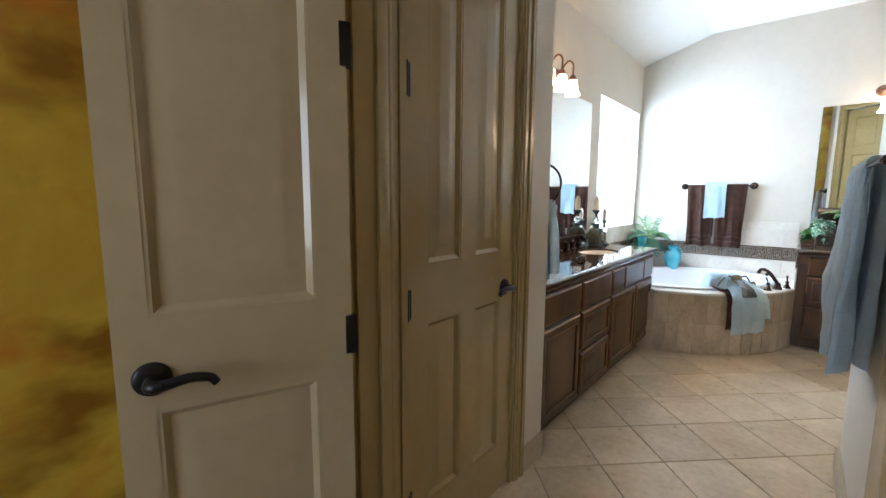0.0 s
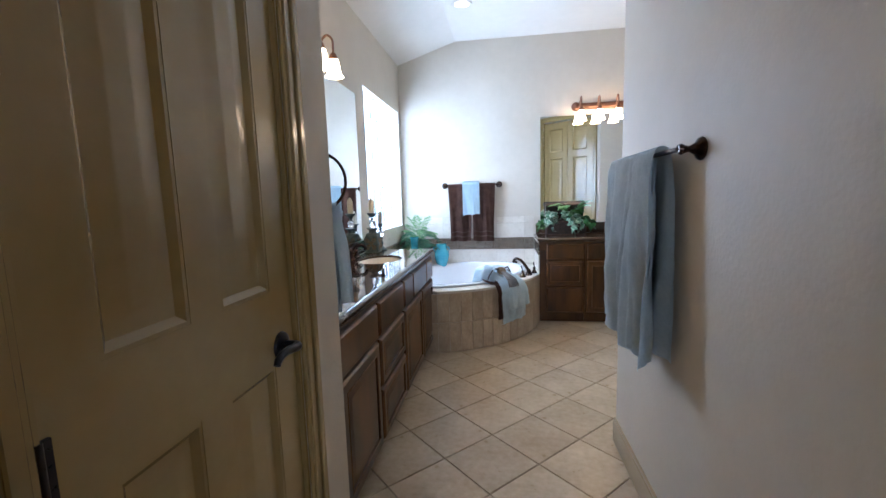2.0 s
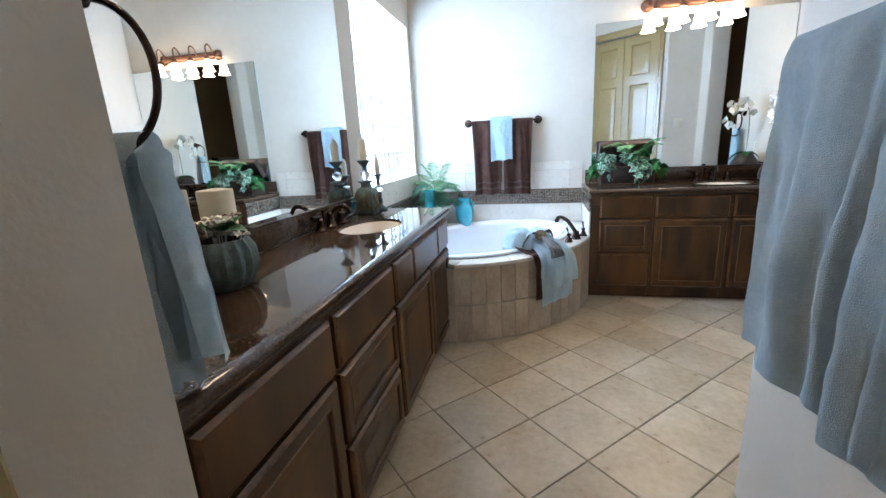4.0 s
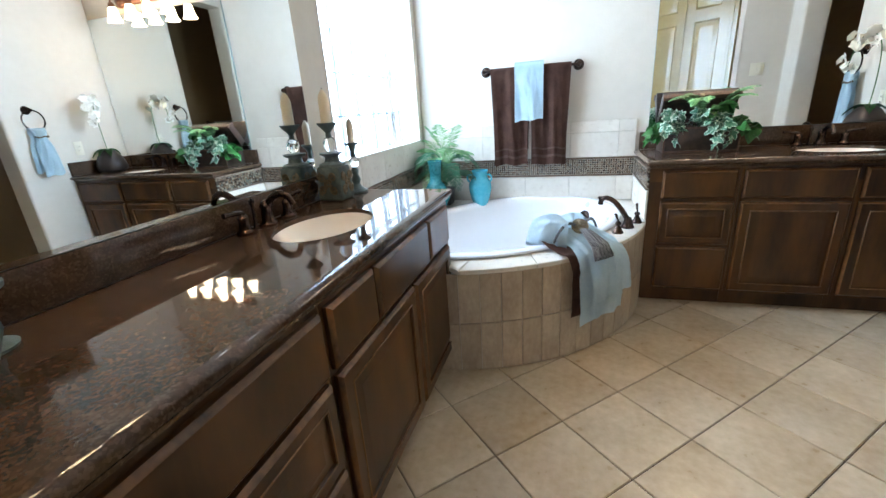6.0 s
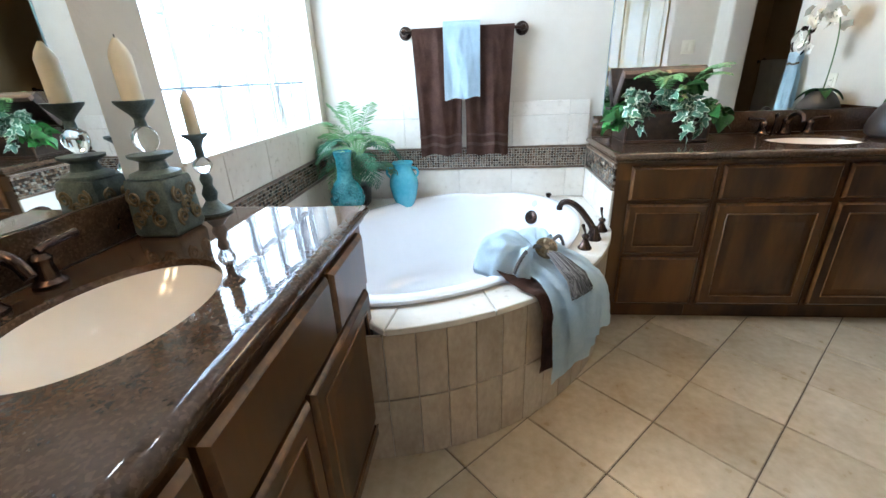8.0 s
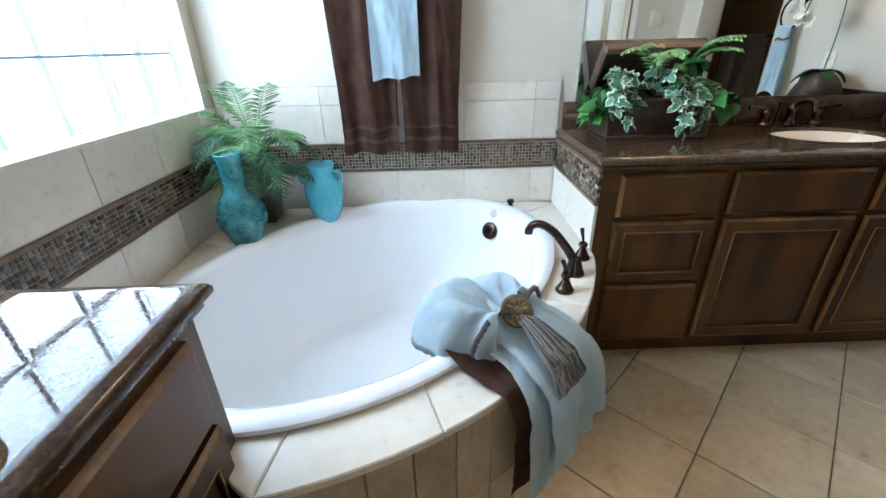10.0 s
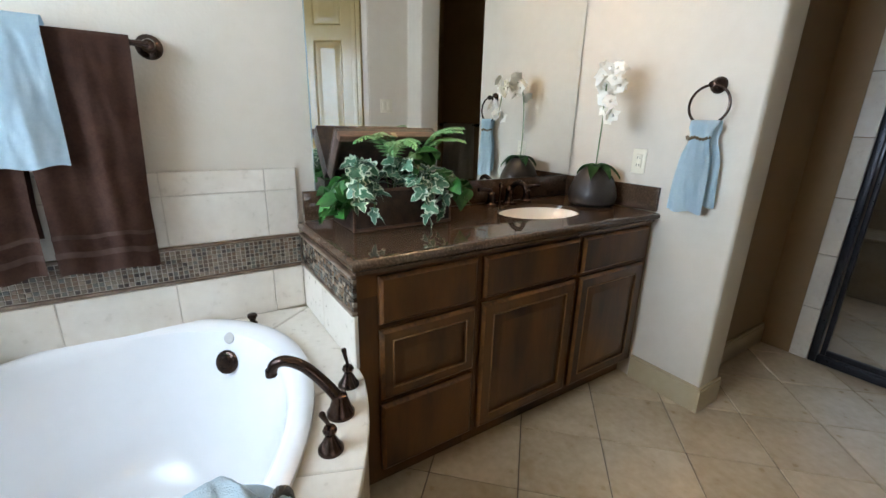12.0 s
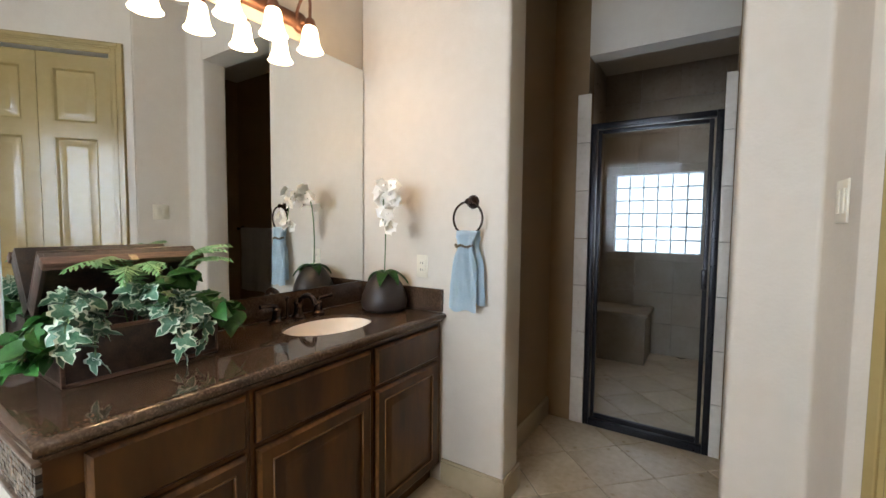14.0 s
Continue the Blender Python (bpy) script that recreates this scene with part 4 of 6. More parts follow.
block_window("window_west", XW - 0.13, XW - 0.05, *WIN, 6, 6, "bright glass block window above the bathtub", PALEMORTAR, 0.004)
block_window("window_shower", 4.66, 4.74, *SW, 6, 6, "bright glass block window in the shower wall", MORTAR, 0.007)
GLOW = glow_material("bright_overcast_sky", (0.86, 0.94, 1.0), 3.0)
DIMGLOW = glow_material("shaded_overcast_sky", (0.78, 0.90, 1.0), 0.62)
for i, (x, y, z, s) in enumerate(((-2.3, 4.47, 1.6, 1.6), (5.3, 3.94, 1.5, 1.0), (-0.1, -3.9, 1.6, 2.2))):
    bm = boxes((x - 0.01, y - s, z - s, x + 0.01, y + s, z + s)) if i < 2 else boxes((x - s, y - 0.01, z - s, x + s, y + 0.01, z + s))
    solid("backdrop_%d" % (i + 1), bm, DIMGLOW if i == 1 else GLOW, "pale bright sky outside the window", "backdrop")

# ---------------------------------------------------------------- wall tiles and mosaic round the tub


def wall_tiles(host, axis, at, out, a, b, width, rows, shift=0.0):
    """Rows of tiles on a wall face; axis 0: the face is x = at, axis 1: y = at."""
    for za, zb, w in rows:
        u = a
        first = w * (0.35 + shift)
        while u < b - 0.01:
            v = min(b, u + (first if u == a else w))
            lo, hi = sorted((at, at + out))
            bm = box(bmesh.new(), *((lo, u + 0.0012, za) if axis == 0 else (u + 0.0012, lo, za)), *((hi, v - 0.0012, zb) if axis == 0 else (v - 0.0012, hi, zb)), 0.002, 1)
            part("wall_tile", bm, WALLTILE, host, smooth=30)
            u = v


def mosaic(host, axis, at, out, a, b, z0, z1):
    rows, pitch = 7, 0.0155
    bm = bmesh.new()
    n = int((b - a) / pitch)
    pz = (z1 - z0 - 0.030) / rows
    for i in range(n):
        for k in range(rows):
            u, z, d = a + i * pitch, z0 + 0.015 + k * pz, out + random.uniform(-0.0008, 0.0008)
            lo, hi = sorted((at, at + d))
            box(bm, *((lo, u + 0.0013, z + 0.0013) if axis == 0 else (u + 0.0013, lo, z + 0.0013)), *((hi, u + pitch - 0.0013, z + pz - 0.0013) if axis == 0 else (u + pitch - 0.0013, hi, z + pz - 0.0013)))
    ob = part("mosaic", bm, MOSAIC, host, "brown and tan glass mosaic squares", smooth=None)
    tagged(ob, kind="stuff")
    for za, zb in ((z0, z0 + 0.013), (z1 - 0.013, z1)):
        lo, hi = sorted((at, at + out * 1.5))
        bm = box(bmesh.new(), *((lo, a, za) if axis == 0 else (a, lo, za)), *((hi, b, zb) if axis == 0 else (b, hi, zb)), 0.004, 2)
        part("pencil_trim", bm, PENCIL, host, "dark stone pencil trim")


def tile_band(name, axis, at, out, a, b, rows, shift, label):
    lo, hi = sorted((at, at + out * 0.75))
    base = box(bmesh.new(), *((lo, a, ZB) if axis == 0 else (a, lo, ZB)), *((hi, b, max(r[1] for r in rows)) if axis == 0 else (b, hi, max(r[1] for r in rows))))
    w = solid(name, base, PALEGROUT, label, "tile")
    wall_tiles(w, axis, at, out, a, b, 0.31, rows, shift)
    mosaic(w, axis, at, out, a, b, 0.722, 0.855)


LOW, MID, TOP = (ZB + 0.003, 0.720, 0.32), (0.857, 1.026, 0.32), (1.029, 1.106, 0.32)
tile_band("tile_north", 1, YN, -0.012, XW + 0.013, 0.0, (LOW, MID, TOP), 0.1, "cream wall tile with a mosaic band behind the tub")
tile_band("tile_west", 0, XW, 0.012, 3.84, YN - 0.013, (LOW, MID), 0.3, "cream wall tile with a mosaic band under the window")
tile_band("tile_vanity_side", 0, 0.012, -0.012, 4.605, YN - 0.013, (LOW,), 0.6, "cream tile and mosaic on the vanity side")
solid("trim_window_sill", boxes((XW - 0.05, WIN[0], WIN[2] - 0.012, XW + 0.014, WIN[1], WIN[2] + 0.001), bevel=0.002), WALLTILE, "cream tile sill of the glass block window", "sill")

# ---------------------------------------------------------------- towels


def towel(name, m, width, front_len, back_len, mat, label, folds=3.0, amp=0.012, r=0.016, flare=0.0, seed=0, stripes=(), category="towel", group="", thick=0.007, slant=0.0, pinch=0.0, skew=0.0, under=()):
    """A towel over a bar; local x along the bar, z = 0 on the bar's axis, its front hangs on the -y side."""
    rnd = random.Random(seed)
    ph = [rnd.uniform(0, 6.28) for _ in range(6)]
    nu, path = 44, []
    for i in range(22):
        path.append((1, -back_len * (1 - i / 22), 0))
    for i in range(9):
        path.append((0, 0, math.pi * i / 8))
    for i in range(1, 33):
        path.append((-1, -front_len * i / 32, 0))

    def surface(u, p, lift=0.0, wide=1.0):
        side, z, a = p
        x = (u - 0.5) * width * wide
        if side == 0:
            y, z, f = r * math.cos(a), r * math.sin(a), 0.0
        else:
            f = min(1.0, -z / 0.45)
            y = side * r
            wave = math.sin(2 * math.pi * folds * u + ph[0] + 0.5 * math.sin(3 * z + ph[1])) + 0.4 * math.sin(2 * math.pi * folds * 2.3 * u + ph[2] + 2 * z) * math.sin(2.6 * u + ph[5] + 4 * z)
            y += side * amp * (0.25 + 0.75 * f) * (wave + 0.6) + side * 0.003 * math.sin(17 * z + 9 * u + ph[3])
            if side > 0:
                y = min(y, 0.045)
        x *= 1 + flare * f - pinch * math.exp(-((z + 0.06) / 0.05) ** 2)
        x += skew * side * (0.4 + 0.6 * f)
        z += slant * (u - 0.5) * f + (0.006 * math.sin(11 * u + ph[4]) * f)
        crease = 0.55 * noise.noise((x * 22 + ph[0], z * 5, side)) + 0.45 * noise.noise((x * 48, z * 17 + ph[1], side))
        y += 0.008 * crease * (abs(side) + 0.3) * min(1.0, thick / 0.010)
        return Vector((x, y - lift, z))

    def sheet(rows, lift, t, wide=1.0, dx=0.0):
        bm = bmesh.new()
        g = [[bm.verts.new(surface(i / nu, p, lift, wide) + Vector((dx, 0, 0))) for i in range(nu + 1)] for p in rows]
        for a, b in zip(g, g[1:]):
            for i in range(nu):
                bm.faces.new((a[i], a[i + 1], b[i + 1], b[i]))
        bmesh.ops.solidify(bm, geom=bm.faces, thickness=t)
        bmesh.ops.recalc_face_normals(bm, faces=bm.faces)
        return bm

    t = new(name)
    t.matrix_basis = m
    t.empty_display_size = 0.05
    tagged(t, label, category, group)
    part("cloth", sheet(path, 0, thick), mat, t, local=True, smooth=80)
    for wide, dx, drop, back in under:
        rows = [(-1, -(front_len + drop) * (0.02 + 0.98 * k / 24), 0) for k in range(25)]
        part("inner_fold", sheet(rows, -back, thick, wide, dx), mat, t, "folded layer behind the front of the towel", local=True, smooth=80)
    for z0, z1 in stripes:
        rows = [(-1, z0 + (z1 - z0) * k / 3, 0) for k in range(4)]
        part("woven_band", sheet(rows, thick + 0.001, 0.002), BANDBROWN, t, "flat woven stripe", local=True, smooth=80)
    return t


BANDBROWN = material("woven_brown_band", (0.11, 0.058, 0.042), (0.15, 0.082, 0.06), 60, 0.8)


def towel_bar(m, length, label, far=True):
    b = new("towel_bar")
    b.matrix_basis = m
    b.empty_display_size = 0.05
    tagged(b, label, "towel bar")
    part("bar", tube([(-length / 2, -0.068, 0), (length / 2, -0.068, 0)], 0.0085, 12), BRONZE, b, local=True)
    for s in (-1, 1):
        prof = [(0.0, 0.072), (0.014, 0.070), (0.017, 0.060), (0.012, 0.050), (0.009, 0.038), (0.015, 0.028), (0.020, 0.018), (0.032, 0.012), (0.036, 0.004), (0.034, 0.0)]
        part("post", lathe(prof, 20, pose(s * length / 2, 0, 0, 90, 0, 0)), BRONZE, b, local=True)
    return b


NB = pose(-0.715, YN, 1.478)
towel_bar(NB, 0.635, "oil-rubbed bronze towel bar above the bathtub")
NT = NB @ pose(0, -0.068, 0)
towel("hanging_towel", NT @ pose(-0.133, 0, 0), 0.278, 0.650, 0.55, BROWNTOWEL, "dark brown terry towel with woven stripes on a bar", 1.7, 0.015, flare=-0.14, seed=3, stripes=((-0.535, -0.548), (-0.585, -0.603)), group="brown towels over the tub")
towel("hanging_towel", NT @ pose(0.133, 0, 0.003), 0.278, 0.655, 0.55, BROWNTOWEL, "dark brown terry towel with woven stripes on a bar", 1.6, 0.015, flare=-0.14, seed=8, stripes=((-0.535, -0.548), (-0.585, -0.603)), group="brown towels over the tub")
towel("hand_towel", NT @ pose(-0.005, 0, 0.004), 0.195, 0.345, 0.30, BLUETOWEL, "light blue hand towel over the brown towels", 1.1, 0.006, r=0.040, seed=5, slant=0.015)
HB = pose(XH, 1.995, 1.465, 0, 0, -90)
towel_bar(HB, 0.735, "oil-rubbed bronze towel bar on the hall wall")
towel("hanging_towel", HB @ pose(-0.045, -0.068, 0), 0.57, 0.735, 0.70, GREYTOWEL, "large blue-grey bath towel folded over a bar", 2.6, 0.026, r=0.026, flare=0.08, seed=12, slant=-0.035, thick=0.014, under=((0.66, 0.085, -0.01, 0.016),))


def towel_ring(m, label, r=0.078):
    t = new("towel_ring")
    t.matrix_basis = m
    t.empty_display_size = 0.05
    tagged(t, label, "towel ring", "towel rings")
    part("post", lathe([(0.0, 0.062), (0.013, 0.060), (0.016, 0.050), (0.010, 0.040), (0.013, 0.025), (0.030, 0.012), (0.034, 0.0)], 20, pose(0, 0, 0, 90, 0, 0)), BRONZE, t, local=True)
    part("ring", torus((0, -0.052, -r - 0.002), r, 0.0055), BRONZE, t, local=True)


R2 = pose(XE, 4.437, 1.455, 0, 0, -90)
towel_ring(R2, "bronze towel ring on the wall beside the vanity")
towel("hand_towel", R2 @ pose(0.004, -0.052, -0.155), 0.118, 0.365, 0.335, BLUETOWEL, "light blue hand towel tied with a beaded band", 1.0, 0.013, r=0.018, flare=0.30, seed=22, pinch=0.36, skew=0.016, thick=0.010)
bead = thing("towel_tie", (XE - 0.052, 4.437, 1.245), "braided tie with small beads round the towel", "towel tie", rz=-90)
bm = bmesh.new()
for i in range(11):
    a = -1.25 + 2.5 * i / 10
    bmesh.ops.create_icosphere(bm, subdivisions=1, radius=0.0075, matrix=Matrix.Translation((0.046 * math.sin(a) - 0.010, -0.044 * math.cos(a) - 0.002, 0.004 * math.cos(5 * a))))
part("beads", bm, OLDBRASS, bead, local=True)
R1 = pose(-1.022, YD, 1.515, 0, 0, 180)
towel_ring(R1, "bronze towel ring on the wall beside the vanity", 0.102)
towel("hand_towel", R1 @ pose(-0.01, -0.052, -0.202), 0.120, 0.36, 0.38, GREYTOWEL, "blue-grey hand towel folded through a ring", 1.1, 0.030, r=0.022, flare=0.20, seed=31, pinch=0.22, skew=0.022, thick=0.016, under=((0.85, 0.028, 0.035, 0.026),))
# shaded towel in the passage
PB = pose(XS, 2.52, 1.27, 0, 0, -90)
towel_bar(PB, 0.74, "bronze towel bar in the shower passage")
towel("hanging_towel", PB @ pose(-0.02, -0.068, 0), 0.60, 0.70, 0.6, PLAINTOWEL, "pale grey towel hanging in the shower passage", 2.2, 0.012, seed=41)

# towel draped over the tub rim with a medallion and a tassel
DA = radians(-45.2)
RISE, SHRINK = ZB - 0.535, CR / 1.206


def drape(prof, w0, w1, w2, mat, seed, lump, label="", name="cloth", off=0.0, thick=0.008, shift=0.0):
    """A cloth over the tub rim: prof of (radius from the skirt's centre, height)."""
    rnd = random.Random(seed)
    ph = [rnd.uniform(0, 6.28) for _ in range(6)]
    pts = curve_points([(r, 0, z) for r, z in prof], 54)
    bm = bmesh.new()
    g = []
    for i, p in enumerate(pts):
        s = i / 54
        half = w0 + (w1 - w0) * s / 0.42 if s < 0.42 else w1 + (w2 - w1) * min(1, (s - 0.42) / 0.3)
        row = []
        for k in range(41):
            u = (k / 40 - 0.5) * 2
            hang = max(0.0, (s - 0.62) / 0.38)
            wave = math.sin(4.2 * u + ph[0] + 2 * s) * 0.55 + math.sin(9.5 * u + ph[1] + 3 * s) * 0.28 + math.sin(17 * u + 6 * s + ph[2]) * 0.14
            edge = 1 - 0.75 * abs(u) ** 3
            fold = 0.010 * math.sin(13 * u + ph[3] + 1.5 * math.sin(6 * s)) * (0.3 + abs(s - 0.42) * 1.6) * (1 - hang)
            up = fold * edge + lump * (1 - hang) * (0.65 + wave) * edge * (0.4 + 0.6 * math.sin(math.pi * min(1, s / 0.55 + 0.25)))
            outw = 0.012 * hang * (1.1 + wave + 0.5 * math.sin(8 * u + ph[4]))
            r, z = p.x * SHRINK + off * min(1, s * 1.6) + outw, p.z + off + up + RISE
            t = DA + (u * half + shift) / max(0.6, r)
            z += 0.012 * u * hang + 0.004 * math.sin(9 * u) * hang
            q = Vector((CX + r * math.cos(t), CY + r * math.sin(t), z))
            row.append(bm.verts.new(q + 0.006 * noise.noise_vector(q * 15) + 0.003 * noise.noise_vector(q * 45)))
        g.append(row)
    for a, b in zip(g, g[1:]):
        for k in range(40):
            bm.faces.new((a[k], b[k], b[k + 1], a[k + 1]))
    bmesh.ops.solidify(bm, geom=bm.faces, thickness=thick)
    bmesh.ops.recalc_face_normals(bm, faces=bm.faces)
    return bm


RIM = [(0.79, 0.50), (0.84, 0.545), (0.91, 0.580), (0.98, 0.592), (1.05, 0.588), (1.12, 0.568), (1.19, 0.552), (1.238, 0.520)]
b0 = thing("draped_towel", (-0.42, 4.02, ZB), "dark brown towel under a blue one on the tub rim", "towel")
part("cloth", drape([(0.935, 0.560), (0.985, 0.582), (1.04, 0.582), (1.09, 0.566), (1.16, 0.548), (1.225, 0.544), (1.250, 0.48), (1.252, 0.38), (1.252, 0.25)], 0.145, 0.165, 0.150, BROWNTOWEL, 2, 0.007, shift=-0.022), BROWNTOWEL, b0, smooth=80)
b1 = thing("draped_towel", (-0.42, 4.02, ZB + 0.02), "light blue towel draped over the tub rim, gathered", "towel")
part("cloth", drape(RIM[3:] + [(1.262, 0.45), (1.264, 0.33), (1.264, 0.205)], 0.100, 0.118, 0.150, DRAPETOWEL, 5, 0.016, off=0.010), DRAPETOWEL, b1, smooth=80)
part("upper_fold", drape([(1.00, 0.612), (1.06, 0.606), (1.12, 0.584), (1.19, 0.566), (1.250, 0.530), (1.282, 0.47), (1.288, 0.40), (1.290, 0.315)], 0.10, 0.118, 0.132, DRAPETOWEL, 9, 0.012, off=0.018, thick=0.012, shift=0.022), DRAPETOWEL, b1, smooth=80)


def fan_length(phi):
    """How far the gathered cloth reaches from the tie, by direction (0: into the basin)."""
    keys = ((-85, 0.10), (-40, 0.160), (0, 0.220), (40, 0.245), (65, 0.200), (90, 0.135), (112, 0.105))
    for (p0, l0), (p1, l1) in zip(keys, keys[1:]):
        if phi <= p1:
            k = (phi - p0) / (p1 - p0)
            return l0 + (l1 - l0) * k * k * (3 - 2 * k)
    return keys[-1][1]


def gathers(seed):
    """Terry cloth that fans out in folds from the tie towards the basin and curls under."""
    bm = bmesh.new()
    inward, along = Vector((-math.cos(DA), -math.sin(DA), 0)), Vector((math.sin(DA), -math.cos(DA), 0))
    at = rimpoint(1.088, -0.004, 0)
    rows = []
    for i in range(109):
        phi = -85 + 197 * i / 108
        w = radians(phi)
        crease = abs(math.sin(2.05 * w + 0.45 + 0.25 * math.sin(3.1 * w))) ** 0.6 - 0.45
        small = abs(math.sin(5.3 * w + 1.1 + 0.5 * math.sin(2 * w))) ** 0.7 - 0.5
        reach = fan_length(phi) * (1 + 0.10 * crease)
        row = []
        for k in range(37):
            s = k / 30
            rho = reach * (min(1.0, 1.45 * s - 0.45 * s * s) if s <= 1 else 1.0 - 0.18 * (s - 1) * 5)
            z = 0.614 + 0.056 * math.sin(math.pi * min(1, s * 0.95)) - 0.085 * max(0.0, s) ** 5
            if s > 1:
                z = 0.555 - 0.02 * (s - 1) * 5
            grow = min(1.0, s * 1.5) * (1 - 0.55 * max(0, s - 0.75) * 4 if s < 1 else 0.45)
            z += 0.030 * crease * grow + 0.010 * small * min(1.0, s * 3) * max(0.25, 1 - s)
            p = at + inward * rho * math.cos(w) + along * rho * math.sin(w)
            p.z = z + RISE
            n = noise.noise_vector(p * 18 + Vector((seed, 0, 0)))
            n2 = noise.noise_vector(p * 55)
            row.append(bm.verts.new(p + 0.009 * n * min(1, s * 2) + 0.0038 * n2))
        rows.append(row)
    for p, q in zip(rows, rows[1:]):
        for k in range(36):
            bm.faces.new((p[k], p[k + 1], q[k + 1], q[k]))
    bmesh.ops.solidify(bm, geom=bm.faces, thickness=0.007)
    bmesh.ops.recalc_face_normals(bm, faces=bm.faces)
    return bm


def rimpoint(r, side, z):
    r *= SHRINK
    t = DA + side / r
    return Vector((CX + r * math.cos(t), CY + r * math.sin(t), z + RISE))


part("gathered_folds", gathers(3), DRAPETOWEL, b1, "puffed folds of blue terry", smooth=180)
mp = rimpoint(1.115, -0.004, 0.644)
outv = Vector((math.cos(DA), math.sin(DA), 0))
mrot = (outv * 0.35 + Vector((-0.05, -0.45, 0.8))).normalized().to_track_quat("Z", "Y").to_matrix().to_4x4()
tie = thing("tassel_tie", tuple(mp), "braided cord with brass medallion and grey tassel", "tassel")
MM = Matrix.Translation(mp) @ mrot @ Matrix.Scale(1.15, 4)
med = part("medallion", lathe([(0, 0.012), (0.008, 0.012), (0.010, 0.007), (0.027, 0.006), (0.031, 0.009), (0.036, 0.008), (0.037, 0.0), (0.0, -0.002)], 32, MM), OLDBRASS, tie, "round antique brass medallion with petals")
for i in range(12):
    a = 2 * math.pi * i / 12
    bm = tube([(0.011 * math.cos(a), 0.011 * math.sin(a), 0.0085), (0.020 * math.cos(a), 0.020 * math.sin(a), 0.0105), (0.028 * math.cos(a), 0.028 * math.sin(a), 0.009)], [0.002, 0.0038, 0.0022], 6)
    bm.transform(MM)
    part("petal", bm, OLDBRASS, med)
for sd in (-1, 1):
    ctrl = [rimpoint(1.112, 0.034 * sd, 0.656), rimpoint(1.110, 0.062 * sd, 0.668), rimpoint(1.108, 0.096 * sd, 0.662), rimpoint(1.104, 0.132 * sd, 0.622), rimpoint(1.10, 0.148 * sd, 0.582)]
    base = curve_points(ctrl, 26)
    bm = bmesh.new()
    for q in range(3):
        tube([p + 0.0035 * Vector((math.cos(i * 1.1 + q * 2.09), math.sin(i * 1.1 + q * 2.09), math.sin(i * 1.1 + q * 2.09))) for i, p in enumerate(base)], 0.0040, 6, bm=bm)
    part("cord", bm, TASSEL, tie, "twisted dark cord")
bm = bmesh.new()
rnd = random.Random(7)
for i in range(210):
    a, b = rnd.uniform(-1, 1), rnd.uniform(0, 1)
    lay = 0.007 * (1 - a * a) * b
    c = [(1.125, 0.014 * a - 0.004, 0.634 + lay), (1.160, 0.030 * a - 0.008, 0.628 + lay + 0.004), (1.20, 0.041 * a - 0.013, 0.616 + lay), (1.262 + 0.01 * b, 0.050 * a - 0.018 + rnd.uniform(-0.006, 0.006), 0.588 + lay - 0.012 * b), (1.294 + 0.006 * b, 0.055 * a - 0.022 + rnd.uniform(-0.01, 0.01), 0.535 + rnd.uniform(-0.012, 0.01))]
    tube([rimpoint(r, s, z) for r, s, z in c], 0.0016, 4, bm=bm)
tagged(part("tassel", bm, TASSELMIX, tie, "long grey silk tassel threads"), kind="stuff")

# ---------------------------------------------------------------- vases and palm on the tub deck
v1 = thing("vase", (-1.340, 4.757, ZB), "teal glazed vase with a narrow neck and carved swirls", "vase")
part("body", lathe([(0, 0), (0.045, 0), (0.049, 0.008), (0.066, 0.05), (0.082, 0.105), (0.080, 0.150), (0.060, 0.190), (0.041, 0.210), (0.036, 0.235), (0.039, 0.31), (0.046, 0.338), (0.048, 0.345), (0.043, 0.347), (0.034, 0.31), (0.030, 0.25), (0, 0.2)], 40), TEAL, v1, local=True)
part("foot", lathe([(0, -0.0), (0.047, 0.0), (0.0505, 0.006), (0.0495, 0.012)], 32), COPPER, v1, "bare reddish clay foot", local=True)
for q, (a0, zc) in enumerate(((-150, 0.10), (-110, 0.14), (-70, 0.09), (-30, 0.13), (10, 0.10), (50, 0.13), (-130, 0.165), (-90, 0.175), (-50, 0.165))):
    pts = []
    for i in range(17):
        th = 3.6 * math.pi * i / 16
        rr = 0.005 + 0.022 * i / 16
        z = zc + rr * math.sin(th)
        k = 0.0835 - 5.0 * (z - 0.118) ** 2
        a = radians(a0) + rr * math.cos(th) / 0.082
        pts.append((k * math.cos(a), k * math.sin(a), z))
    part("swirl", tube(pts, [0.0048] * 17, 6), TEAL, v1, local=True)
v1.scale = (1.07, 1.07, 1.07)
v2 = thing("vase", (-1.072, 5.005, ZB), "turquoise glazed jar with two small neck handles", "vase")
part("body", lathe([(0, 0), (0.052, 0), (0.058, 0.01), (0.078, 0.06), (0.092, 0.13), (0.088, 0.17), (0.066, 0.205), (0.056, 0.225), (0.060, 0.25), (0.068, 0.262), (0.063, 0.266), (0.050, 0.245), (0.046, 0.22), (0, 0.18)], 40), TURQ, v2, local=True)
for sd in (-1, 1):
    part("handle", tube(curve_points([(sd * 0.056, -0.02, 0.235), (sd * 0.088, -0.025, 0.232), (sd * 0.098, -0.025, 0.205), (sd * 0.082, -0.02, 0.180)], 12), 0.0075, 8), TURQ, v2, "small loop handle", local=True)
v2.scale = (0.93, 0.93, 0.98)


